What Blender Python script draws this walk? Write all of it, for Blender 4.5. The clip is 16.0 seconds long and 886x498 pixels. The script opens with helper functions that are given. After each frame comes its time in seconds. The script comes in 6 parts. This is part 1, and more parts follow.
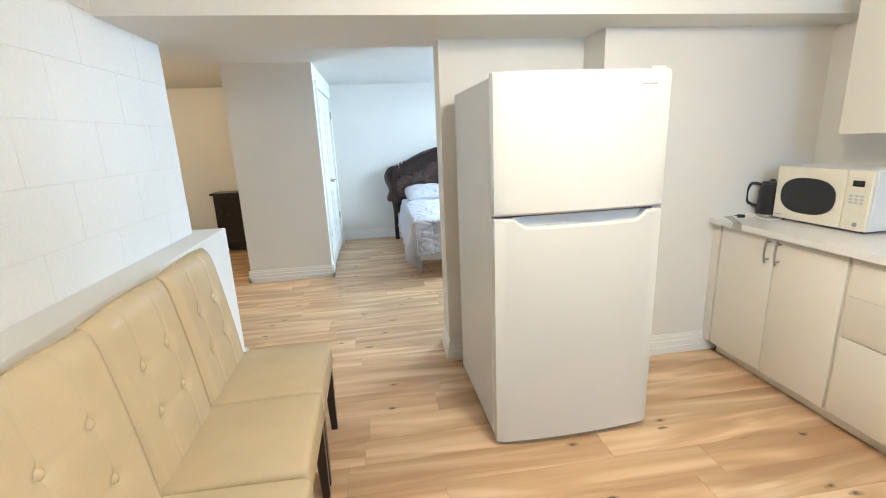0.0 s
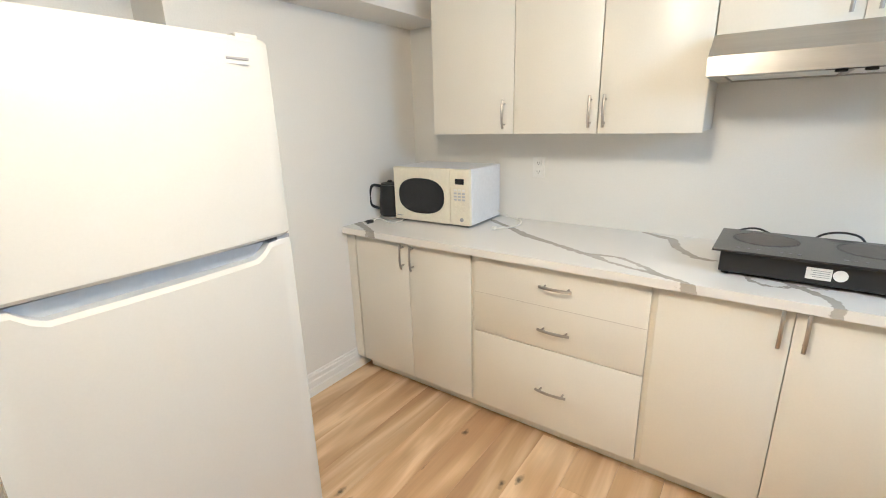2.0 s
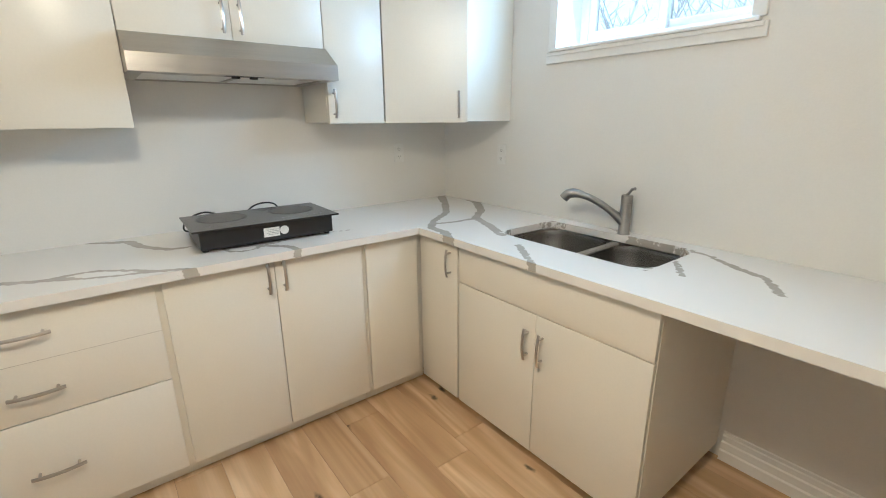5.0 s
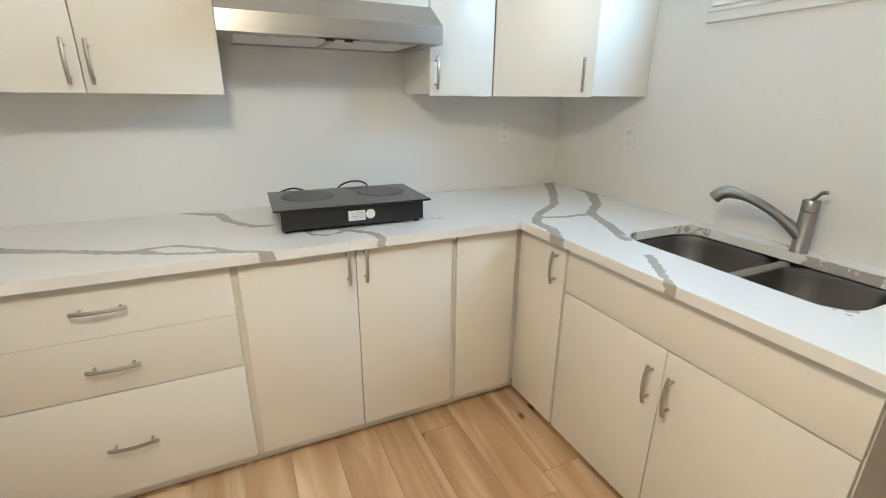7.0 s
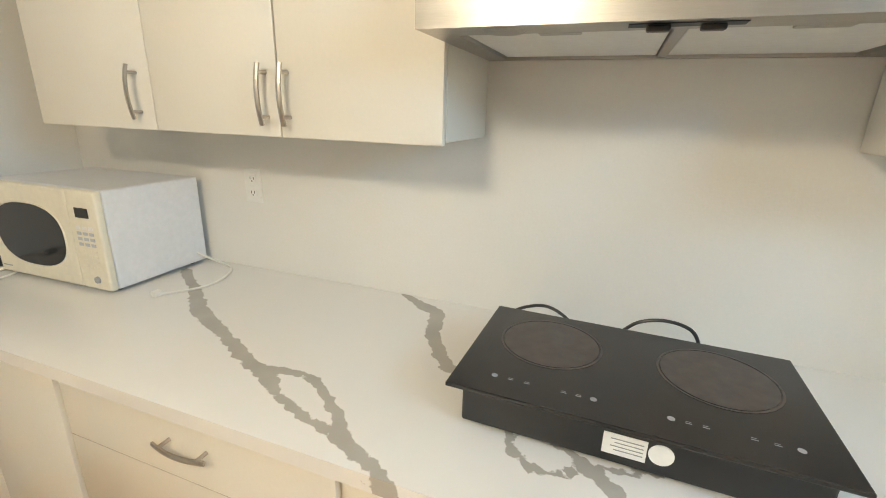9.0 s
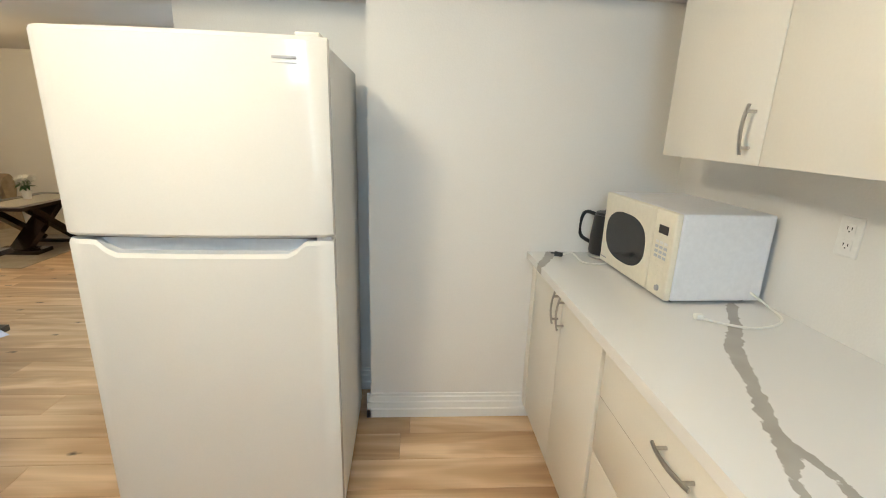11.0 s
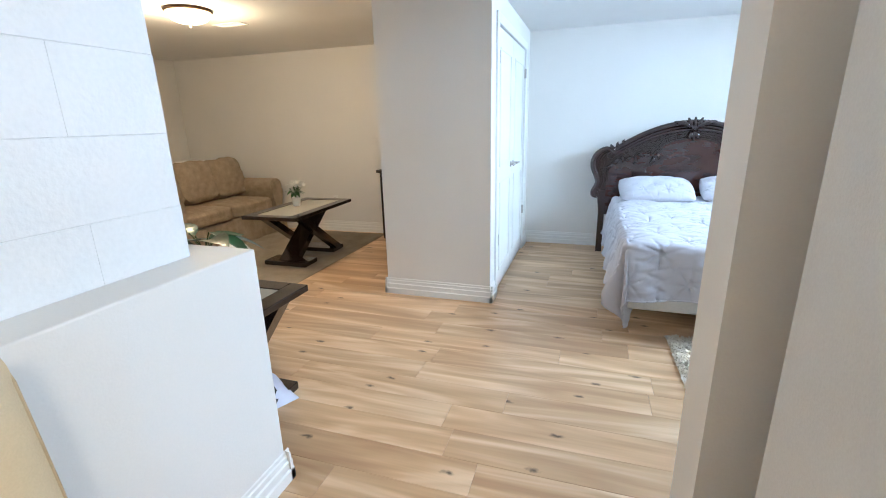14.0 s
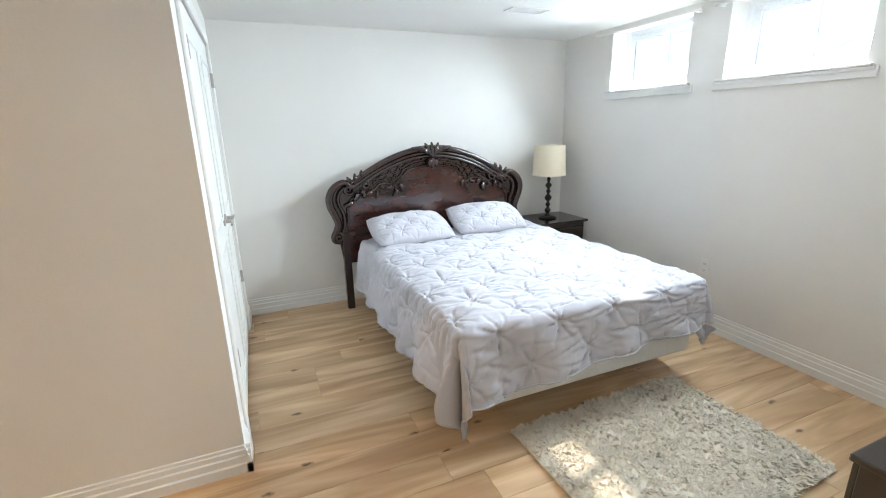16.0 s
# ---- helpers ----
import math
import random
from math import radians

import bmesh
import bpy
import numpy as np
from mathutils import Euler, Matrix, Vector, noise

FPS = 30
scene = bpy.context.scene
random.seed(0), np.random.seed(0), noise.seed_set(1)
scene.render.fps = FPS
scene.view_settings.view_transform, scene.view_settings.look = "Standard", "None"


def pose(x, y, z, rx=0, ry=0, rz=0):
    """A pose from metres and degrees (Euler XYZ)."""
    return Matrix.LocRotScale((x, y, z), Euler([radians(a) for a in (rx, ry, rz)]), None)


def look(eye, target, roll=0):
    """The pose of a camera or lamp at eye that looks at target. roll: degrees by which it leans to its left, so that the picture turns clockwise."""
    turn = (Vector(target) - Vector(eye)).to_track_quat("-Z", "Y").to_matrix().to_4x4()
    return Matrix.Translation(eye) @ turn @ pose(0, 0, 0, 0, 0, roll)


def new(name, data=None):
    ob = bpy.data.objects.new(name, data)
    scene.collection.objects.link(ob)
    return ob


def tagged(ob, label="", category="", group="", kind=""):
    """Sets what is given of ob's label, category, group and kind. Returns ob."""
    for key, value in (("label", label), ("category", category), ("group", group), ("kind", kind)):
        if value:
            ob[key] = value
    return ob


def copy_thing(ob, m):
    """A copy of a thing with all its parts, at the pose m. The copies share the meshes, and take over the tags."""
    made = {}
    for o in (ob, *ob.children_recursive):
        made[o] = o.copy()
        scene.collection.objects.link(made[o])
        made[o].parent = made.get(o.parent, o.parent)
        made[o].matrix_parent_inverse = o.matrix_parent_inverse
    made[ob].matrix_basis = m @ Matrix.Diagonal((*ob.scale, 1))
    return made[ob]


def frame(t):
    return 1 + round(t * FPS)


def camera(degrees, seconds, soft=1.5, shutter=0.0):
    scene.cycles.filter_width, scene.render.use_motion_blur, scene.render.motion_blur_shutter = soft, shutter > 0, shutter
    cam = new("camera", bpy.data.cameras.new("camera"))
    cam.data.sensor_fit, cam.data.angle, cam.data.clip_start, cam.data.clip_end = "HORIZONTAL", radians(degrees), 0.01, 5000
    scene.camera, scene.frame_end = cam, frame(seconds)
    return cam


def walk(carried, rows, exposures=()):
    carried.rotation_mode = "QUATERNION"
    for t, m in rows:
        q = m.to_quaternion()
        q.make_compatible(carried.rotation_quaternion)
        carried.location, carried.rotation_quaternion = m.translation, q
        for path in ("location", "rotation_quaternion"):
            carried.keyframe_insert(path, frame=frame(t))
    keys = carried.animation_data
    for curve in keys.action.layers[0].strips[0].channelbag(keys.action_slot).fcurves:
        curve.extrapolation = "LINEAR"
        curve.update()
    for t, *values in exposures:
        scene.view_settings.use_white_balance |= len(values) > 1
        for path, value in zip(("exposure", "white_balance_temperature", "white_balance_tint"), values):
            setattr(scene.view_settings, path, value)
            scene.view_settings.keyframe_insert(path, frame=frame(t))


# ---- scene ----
cam = camera(89.9, 16.0, soft=1.0)
PATH = [
    (0, (1.303, 0.676, 1.471), (1.577, 2.596, 0.983), -2.4),
    (0.5, (1.349, 0.692, 1.471), (1.839, 2.564, 0.966), -2.2),
    (1, (1.394, 0.83, 1.458), (2.241, 2.562, 0.924), -1.9),
    (1.5, (1.482, 1.058, 1.463), (2.744, 2.506, 0.904), -1.4),
    (2, (1.713, 1.264, 1.476), (3.272, 2.387, 0.92), -1.5),
    (2.5, (1.857, 1.361, 1.505), (3.693, 1.922, 0.944), -1.2),
    (3, (1.82, 1.486, 1.452), (3.747, 1.387, 0.926), -1.4),
    (3.5, (1.702, 1.547, 1.479), (3.549, 0.959, 0.988), -0.7),
    (4, (1.622, 1.546, 1.489), (3.312, 0.593, 1.003), -0.8),
    (4.2, (1.598, 1.581, 1.471), (3.201, 0.486, 0.991), -1.4),
    (6.3, (1.639, 1.638, 1.403), (3.135, 0.459, 0.793), -0.7),
    (6.5, (1.678, 1.606, 1.417), (3.238, 0.526, 0.783), 0.1),
    (7, (1.869, 1.475, 1.399), (3.584, 0.671, 0.756), 0.6),
    (7.5, (2.162, 1.288, 1.425), (3.971, 0.723, 0.786), 1.1),
    (8, (2.485, 1.124, 1.474), (4.362, 0.812, 0.856), 1.5),
    (8.5, (2.765, 1.088, 1.461), (4.664, 1.138, 0.834), 2.1),
    (9, (2.876, 1.142, 1.473), (4.667, 1.807, 0.881), 1.7),
    (9.5, (2.878, 1.127, 1.518), (4.164, 2.591, 1.072), 0.7),
    (12, (2.63, 1.126, 1.462), (2.427, 3.041, 0.921), 0.5),
    (12.5, (2.326, 1.361, 1.467), (1.856, 3.227, 0.92), 0.0),
    (13, (1.976, 1.71, 1.443), (1.267, 3.493, 0.88), -0.5),
    (13.5, (1.655, 2.063, 1.431), (0.874, 3.808, 0.845), -1.1),
    (14, (1.425, 2.415, 1.381), (0.817, 4.239, 0.828), -1.4),
    (14.5, (1.284, 2.889, 1.477), (0.906, 4.768, 0.903), -1.7),
    (15, (1.127, 3.272, 1.481), (1.02, 5.187, 0.916), -2.0),
    (15.5, (1.027, 3.609, 1.483), (1.33, 5.504, 0.92), -2.1),
    (16, (0.937, 3.693, 1.493), (1.674, 5.474, 0.959), -1.4),
]
walk(cam, [(t, look(eye, target, roll)) for t, eye, target, roll in PATH],
     [(0, 0.40, 5800, 5), (1.5, 0.28, 5800, 7), (2.5, 0.24, 5850, 7), (4, -0.12, 5700, 5), (7, -0.05, 5700, 4), (8.5, 0.14, 5950, 3), (9.5, 0.15, 6500, 5),
      (11.8, 0.10, 5750, 3), (12.5, 0.0, 5550, 5), (13.5, 0.22, 5250, 9), (14, 0.40, 5450, 9), (14.5, 0.44, 6050, 9), (15, 0.26, 6350, 10), (16, 0.30, 6650, 11)])

# ---- light ----
world = bpy.data.worlds.new("world")
scene.world = world
world.use_nodes = True
wn = world.node_tree.nodes
bg = wn["Background"]
sky = wn.new("ShaderNodeTexSky")
sky.sky_type = "NISHITA"
sky.sun_disc = False
sky.sun_elevation = radians(45.4)
sky.sun_rotation = radians(74)
world.node_tree.links.new(sky.outputs[0], bg.inputs[0])
bg.inputs[1].default_value = 0.15


def lamp(name, kind, m, energy, color, size=0.1, size_y=None, angle=None, spread=180):
    d = bpy.data.lights.new(name, kind)
    d.energy, d.color = energy, color
    if kind == "AREA":
        d.shape = "RECTANGLE"
        d.size, d.size_y = size, size_y or size
        d.spread = radians(spread)
    elif kind == "SUN":
        d.angle = angle
    else:
        d.shadow_soft_size = size
    ob = new(name, d)
    ob.matrix_world = m
    return ob


SUN_WAY = Vector((-0.95, -0.27, -1.0))
lamp("sun", "SUN", look((0, 0, 0), SUN_WAY), 5.0, (1.0, 0.95, 0.86), angle=radians(0.6))
WARM = (1.0, 0.82, 0.60)
DAY = (0.50, 0.74, 1.0)
lamp("kitchen_lamp_light", "POINT", pose(2.12, 1.61, 2.14), 36, WARM, 0.10)
lamp("kitchen_lamp_down", "AREA", pose(2.12, 1.61, 2.13), 8, WARM, 0.30)
lamp("living_lamp_light", "POINT", pose(-1.62, 5.44, 2.10), 35, (1.0, 0.72, 0.41), 0.12)
lamp("window_light_kitchen", "AREA", look((2.72, -0.40, 1.98), (2.72, 1.5, 1.35)), 18, DAY, 0.8, 0.34)
lamp("window_light_bedroom", "AREA", look((3.98, 6.52, 1.97), (1.9, 6.0, 0.7)), 35, (0.72, 0.87, 1.0), 0.70, 0.36, spread=140)
lamp("window_light_bedroom_2", "AREA", look((3.98, 5.475, 1.97), (1.7, 5.0, 0.7)), 50, (0.70, 0.86, 1.0), 0.70, 0.36, spread=140)


# ---- materials ----
def mat(name, color, rough=0.5, metal=0.0, vary=0.06, scale=6.0, bump=0.0, bump_scale=60.0, fine=0.03, coat=0.0, emit=None, stretch=None, spec=0.5):
    """A plain material with colour that varies at two scales and a fine bump."""
    m = bpy.data.materials.new(name)
    m.use_nodes = True
    n, l = m.node_tree.nodes, m.node_tree.links
    p = n["Principled BSDF"]
    p.inputs["Roughness"].default_value = rough
    p.inputs["Metallic"].default_value = metal
    p.inputs["Specular IOR Level"].default_value = spec
    p.inputs["Coat Weight"].default_value = coat
    p.inputs["Coat Roughness"].default_value = 0.08
    co = n.new("ShaderNodeTexCoord")
    src = co.outputs["Object"]
    if stretch:
        mp = n.new("ShaderNodeMapping")
        mp.inputs["Scale"].default_value = stretch
        l.new(src, mp.inputs[0])
        src = mp.outputs[0]
    a = n.new("ShaderNodeTexNoise")
    a.inputs["Scale"].default_value, a.inputs["Detail"].default_value = scale, 4
    b = n.new("ShaderNodeTexNoise")
    b.inputs["Scale"].default_value, b.inputs["Detail"].default_value = bump_scale, 3
    l.new(src, a.inputs["Vector"])
    l.new(src, b.inputs["Vector"])
    r = n.new("ShaderNodeMapRange")
    r.inputs["From Min"].default_value, r.inputs["From Max"].default_value = 0.3, 0.7
    r.inputs["To Min"].default_value, r.inputs["To Max"].default_value = 1 - vary, 1 + vary
    l.new(a.outputs["Fac"], r.inputs["Value"])
    r2 = n.new("ShaderNodeMapRange")
    r2.inputs["From Min"].default_value, r2.inputs["From Max"].default_value = 0.3, 0.7
    r2.inputs["To Min"].default_value, r2.inputs["To Max"].default_value = 1 - fine, 1 + fine
    l.new(b.outputs["Fac"], r2.inputs["Value"])
    mu = n.new("ShaderNodeMath")
    mu.operation = "MULTIPLY"
    l.new(r.outputs[0], mu.inputs[0])
    l.new(r2.outputs[0], mu.inputs[1])
    v = n.new("ShaderNodeVectorMath")
    v.operation = "SCALE"
    v.inputs[0].default_value = color
    l.new(mu.outputs[0], v.inputs["Scale"])
    l.new(v.outputs[0], p.inputs["Base Color"])
    if bump:
        bm_ = n.new("ShaderNodeBump")
        bm_.inputs["Strength"].default_value = bump
        bm_.inputs["Distance"].default_value = 0.002
        l.new(b.outputs["Fac"], bm_.inputs["Height"])
        l.new(bm_.outputs[0], p.inputs["Normal"])
    if emit:
        p.inputs["Emission Color"].default_value = (*emit[0], 1)
        p.inputs["Emission Strength"].default_value = emit[1]
    return m


M_WALL = mat("wall_paint", (0.80, 0.78, 0.74), 0.55, vary=0.02, scale=1.5, bump=0.25, bump_scale=140, fine=0.01)
M_BLOCK = mat("block_paint", (0.80, 0.79, 0.77), 0.45, vary=0.02, scale=3, bump=0.7, bump_scale=70, fine=0.02)
M_CEIL = mat("ceiling_paint", (0.80, 0.79, 0.76), 0.7, vary=0.02, scale=2, bump=0.2, bump_scale=100, fine=0.01)
M_TRIM = mat("trim_paint", (0.84, 0.83, 0.80), 0.35, vary=0.015, scale=5, bump=0.06, bump_scale=60, fine=0.01)
M_CAB = mat("cabinet_laminate", (0.82, 0.785, 0.705), 0.30, vary=0.012, scale=3, bump=0.05, bump_scale=120, fine=0.01)
M_CARCASS = mat("cabinet_edge", (0.55, 0.50, 0.44), 0.5, vary=0.03)
M_STEEL = mat("brushed_steel", (0.46, 0.44, 0.41), 0.30, 1.0, vary=0.05, scale=4, bump=0.15, bump_scale=90, stretch=(12, 0.4, 12))
M_SINK = mat("sink_steel", (0.40, 0.385, 0.365), 0.24, 1.0, vary=0.08, scale=5, bump=0.1, bump_scale=120)
M_HANDLE = mat("nickel", (0.50, 0.47, 0.44), 0.3, 1.0, vary=0.05, scale=20)
M_FAUCET = mat("faucet_steel", (0.36, 0.35, 0.34), 0.35, 1.0, vary=0.05, scale=20)
M_DARK = mat("dark_metal", (0.05, 0.05, 0.05), 0.5, 0.6)
M_FRIDGE = mat("fridge_enamel", (0.64, 0.632, 0.605), 0.06, vary=0.01, scale=3, bump=0.03, bump_scale=160, fine=0.01, spec=0.25)
M_FRIDGE_SIDE = mat("fridge_side", (0.68, 0.69, 0.69), 0.4, vary=0.02, bump=0.4, bump_scale=220)
M_GREY = mat("grey_plastic", (0.36, 0.36, 0.37), 0.5)
M_MW = mat("cream_plastic", (0.80, 0.75, 0.62), 0.35, vary=0.01)
M_MW_SIDE = mat("white_enamel", (0.80, 0.80, 0.82), 0.35, vary=0.01)
M_BLACKGLASS = mat("black_glass", (0.012, 0.012, 0.014), 0.12, vary=0.1)
M_BLACK = mat("black_plastic", (0.015, 0.015, 0.016), 0.32, vary=0.1)
M_COOKTOP = mat("cooktop_glass", (0.022, 0.020, 0.020), 0.22, vary=0.25, scale=9, fine=0.1)
M_RING = mat("cooktop_print", (0.075, 0.062, 0.055), 0.4, vary=0.2, scale=30)
M_LABEL = mat("label_print", (0.30, 0.30, 0.31), 0.5)
M_WHITE = mat("white_plastic", (0.82, 0.81, 0.78), 0.4, vary=0.01)
M_LEATHER = mat("cream_leather", (0.63, 0.51, 0.325), 0.24, vary=0.05, scale=5, bump=0.3, bump_scale=240, fine=0.03, coat=0.25)
# chair piping, its colour darkened to paint the shade between neighbouring chairs
M_PIPING = mat("leather_piping_shaded", (0.46, 0.35, 0.20), 0.4)
M_RECESS = mat("grip_plastic", (0.52, 0.54, 0.57), 0.45)
M_LEGWOOD = mat("espresso_wood", (0.020, 0.013, 0.010), 0.3, vary=0.2, scale=8, stretch=(1, 1, 0.1))
M_TABLE = mat("espresso_table", (0.022, 0.012, 0.009), 0.2, vary=0.25, scale=7, bump=0.05, stretch=(0.3, 4, 4), coat=0.3)
M_SOFA = mat("beige_damask", (0.36, 0.285, 0.20), 0.85, vary=0.18, scale=14, bump=0.8, bump_scale=300, fine=0.08)
M_ARM = mat("ivory_fabric", (0.66, 0.60, 0.50), 0.8, vary=0.04, scale=10, bump=0.5, bump_scale=300)
M_DUVET = mat("white_cotton", (0.55, 0.54, 0.58), 0.85, vary=0.02, scale=8, bump=0.25, bump_scale=260, fine=0.02)
M_BOX = mat("box_spring_cloth", (0.70, 0.68, 0.64), 0.85, vary=0.03, scale=10, bump=0.3)
M_HB = mat("carved_mahogany", (0.030, 0.013, 0.010), 0.20, vary=0.3, scale=9, bump=0.12, bump_scale=40, coat=0.6, stretch=(1, 1, 3))
M_HBP = mat("burl_veneer", (0.048, 0.018, 0.014), 0.14, vary=0.35, scale=5, bump=0.03, coat=0.8, stretch=(1, 1, 2.5))
M_SHADE = mat("lamp_shade_cloth", (0.80, 0.70, 0.52), 0.8, vary=0.03, bump=0.3, bump_scale=200)
M_TURNED = mat("dark_turned_metal", (0.025, 0.022, 0.02), 0.4, 0.4, vary=0.2, scale=20)
M_RUG2 = mat("flat_rug", (0.33, 0.28, 0.21), 0.95, vary=0.15, scale=6, bump=1.0, bump_scale=300, fine=0.15)
M_SHAG = mat("shag_wool", (0.84, 0.77, 0.65), 0.95, vary=0.05, scale=10, fine=0.06)
M_GLOWSHADE = mat("glass_bowl", (0.9, 0.85, 0.75), 0.4, emit=((1.0, 0.72, 0.36), 7.0))
M_LEAF = mat("leaf_green", (0.022, 0.075, 0.025), 0.3, vary=0.3, scale=12, bump=0.2)
M_PETAL = mat("white_petal", (0.84, 0.83, 0.78), 0.6, vary=0.05)
M_POT = mat("white_ceramic", (0.78, 0.78, 0.76), 0.25, vary=0.02)
M_SOIL = mat("soil", (0.04, 0.03, 0.02), 0.9, vary=0.3, scale=40)
M_VINYL = mat("window_vinyl", (0.80, 0.82, 0.84), 0.35, vary=0.01)
M_SNOW = mat("outside_ground", (0.58, 0.60, 0.62), 0.9, vary=0.25, scale=1.5, fine=0.1)
# emission stands in for the overexposed daylight beyond the windows
M_GLOW_BACKDROP = mat("glowing_backdrop", (0.8, 0.86, 0.9), 0.9, emit=((0.68, 0.90, 1.0), 1.05))
M_BARK = mat("bare_bark", (0.74, 0.77, 0.80), 0.9, vary=0.3, scale=10)
M_CORD = mat("white_cord", (0.78, 0.76, 0.70), 0.45)
M_BRONZE = mat("aged_brass", (0.22, 0.13, 0.07), 0.4, 0.9)
M_BAG = mat("pale_plastic_bag", (0.66, 0.66, 0.76), 0.3, vary=0.06, scale=12, bump=0.4, bump_scale=30)

M_PANE = bpy.data.materials.new("window_glass")
M_PANE.use_nodes = True
_p = M_PANE.node_tree.nodes["Principled BSDF"]
_p.inputs["Transmission Weight"].default_value = 1.0
_p.inputs["Roughness"].default_value = 0.02
_p.inputs["IOR"].default_value = 1.05
M_TGLASS = bpy.data.materials.new("table_glass")
M_TGLASS.use_nodes = True
_p = M_TGLASS.node_tree.nodes["Principled BSDF"]
_p.inputs["Base Color"].default_value = (0.42, 0.40, 0.33, 1)
_p.inputs["Roughness"].default_value = 0.06
_p.inputs["Specular IOR Level"].default_value = 0.8


def floor_material():
    """Oak laminate: long grain, pale and honey bands, knots; each board shifted by its own random."""
    m = bpy.data.materials.new("oak_plank")
    m.use_nodes = True
    n, l = m.node_tree.nodes, m.node_tree.links
    p = n["Principled BSDF"]
    co, info = n.new("ShaderNodeTexCoord"), n.new("ShaderNodeObjectInfo")
    sh = n.new("ShaderNodeMath")
    sh.operation, sh.inputs[1].default_value = "MULTIPLY", 37.0
    l.new(info.outputs["Random"], sh.inputs[0])
    cmb = n.new("ShaderNodeCombineXYZ")
    l.new(sh.outputs[0], cmb.inputs[0])
    l.new(sh.outputs[0], cmb.inputs[1])
    add = n.new("ShaderNodeVectorMath")
    l.new(co.outputs["Object"], add.inputs[0])
    l.new(cmb.outputs[0], add.inputs[1])

    def noise(sx, sy, scale, detail, dist=0.0):
        mp = n.new("ShaderNodeMapping")
        mp.inputs["Scale"].default_value = (sx, sy, 1)
        l.new(add.outputs[0], mp.inputs[0])
        t = n.new("ShaderNodeTexNoise")
        t.inputs["Scale"].default_value, t.inputs["Detail"].default_value, t.inputs["Distortion"].default_value = scale, detail, dist
        l.new(mp.outputs[0], t.inputs["Vector"])
        return t.outputs["Fac"]

    band = noise(0.42, 3.4, 1.5, 2, 1.8)
    grain = noise(1.2, 40.0, 2.2, 5, 0.3)
    ramp = n.new("ShaderNodeValToRGB")
    e = ramp.color_ramp.elements
    e[0].position, e[0].color = 0.33, (0.49, 0.298, 0.158, 1)
    e[1].position, e[1].color = 0.68, (0.81, 0.60, 0.385, 1)
    k = e.new(0.50)
    k.color = (0.62, 0.405, 0.222, 1)
    l.new(band, ramp.inputs[0])
    gr = n.new("ShaderNodeMapRange")
    gr.inputs["From Min"].default_value, gr.inputs["From Max"].default_value = 0.3, 0.7
    gr.inputs["To Min"].default_value, gr.inputs["To Max"].default_value = 0.955, 1.04
    l.new(grain, gr.inputs["Value"])
    rr = n.new("ShaderNodeMapRange")
    rr.inputs["To Min"].default_value, rr.inputs["To Max"].default_value = 0.92, 1.08
    l.new(info.outputs["Random"], rr.inputs["Value"])
    vor = n.new("ShaderNodeTexVoronoi")
    vor.voronoi_dimensions = "2D"
    mpv = n.new("ShaderNodeMapping")
    mpv.inputs["Scale"].default_value = (1.1, 2.6, 1)
    l.new(add.outputs[0], mpv.inputs[0])
    kw = n.new("ShaderNodeTexNoise")
    kw.inputs["Scale"].default_value, kw.inputs["Detail"].default_value = 30, 3
    l.new(add.outputs[0], kw.inputs["Vector"])
    ka = n.new("ShaderNodeVectorMath")
    ka.operation = "MULTIPLY_ADD"
    ka.inputs[1].default_value = (0.07, 0.07, 0)
    l.new(kw.outputs["Color"], ka.inputs[0])
    l.new(mpv.outputs[0], ka.inputs[2])
    l.new(ka.outputs[0], vor.inputs["Vector"])
    vor.inputs["Scale"].default_value = 1.3
    kn = n.new("ShaderNodeMapRange")
    kn.inputs["From Min"].default_value, kn.inputs["From Max"].default_value = 0.012, 0.052
    kn.inputs["To Min"].default_value, kn.inputs["To Max"].default_value = 0.22, 1.0
    l.new(vor.outputs["Distance"], kn.inputs["Value"])
    m1, m2 = n.new("ShaderNodeMath"), n.new("ShaderNodeMath")
    m1.operation = m2.operation = "MULTIPLY"
    l.new(gr.outputs[0], m1.inputs[0])
    l.new(rr.outputs[0], m1.inputs[1])
    l.new(m1.outputs[0], m2.inputs[0])
    l.new(kn.outputs[0], m2.inputs[1])
    sc = n.new("ShaderNodeVectorMath")
    sc.operation = "SCALE"
    l.new(ramp.outputs[0], sc.inputs[0])
    l.new(m2.outputs[0], sc.inputs["Scale"])
    l.new(sc.outputs[0], p.inputs["Base Color"])
    p.inputs["Roughness"].default_value = 0.38
    bp = n.new("ShaderNodeBump")
    bp.inputs["Strength"].default_value, bp.inputs["Distance"].default_value = 0.2, 0.001
    l.new(grain, bp.inputs["Height"])
    l.new(bp.outputs[0], p.inputs["Normal"])
    return m


M_FLOOR = floor_material()
M_JOINT = mat("joint_dark", (0.30, 0.19, 0.11), 0.7)


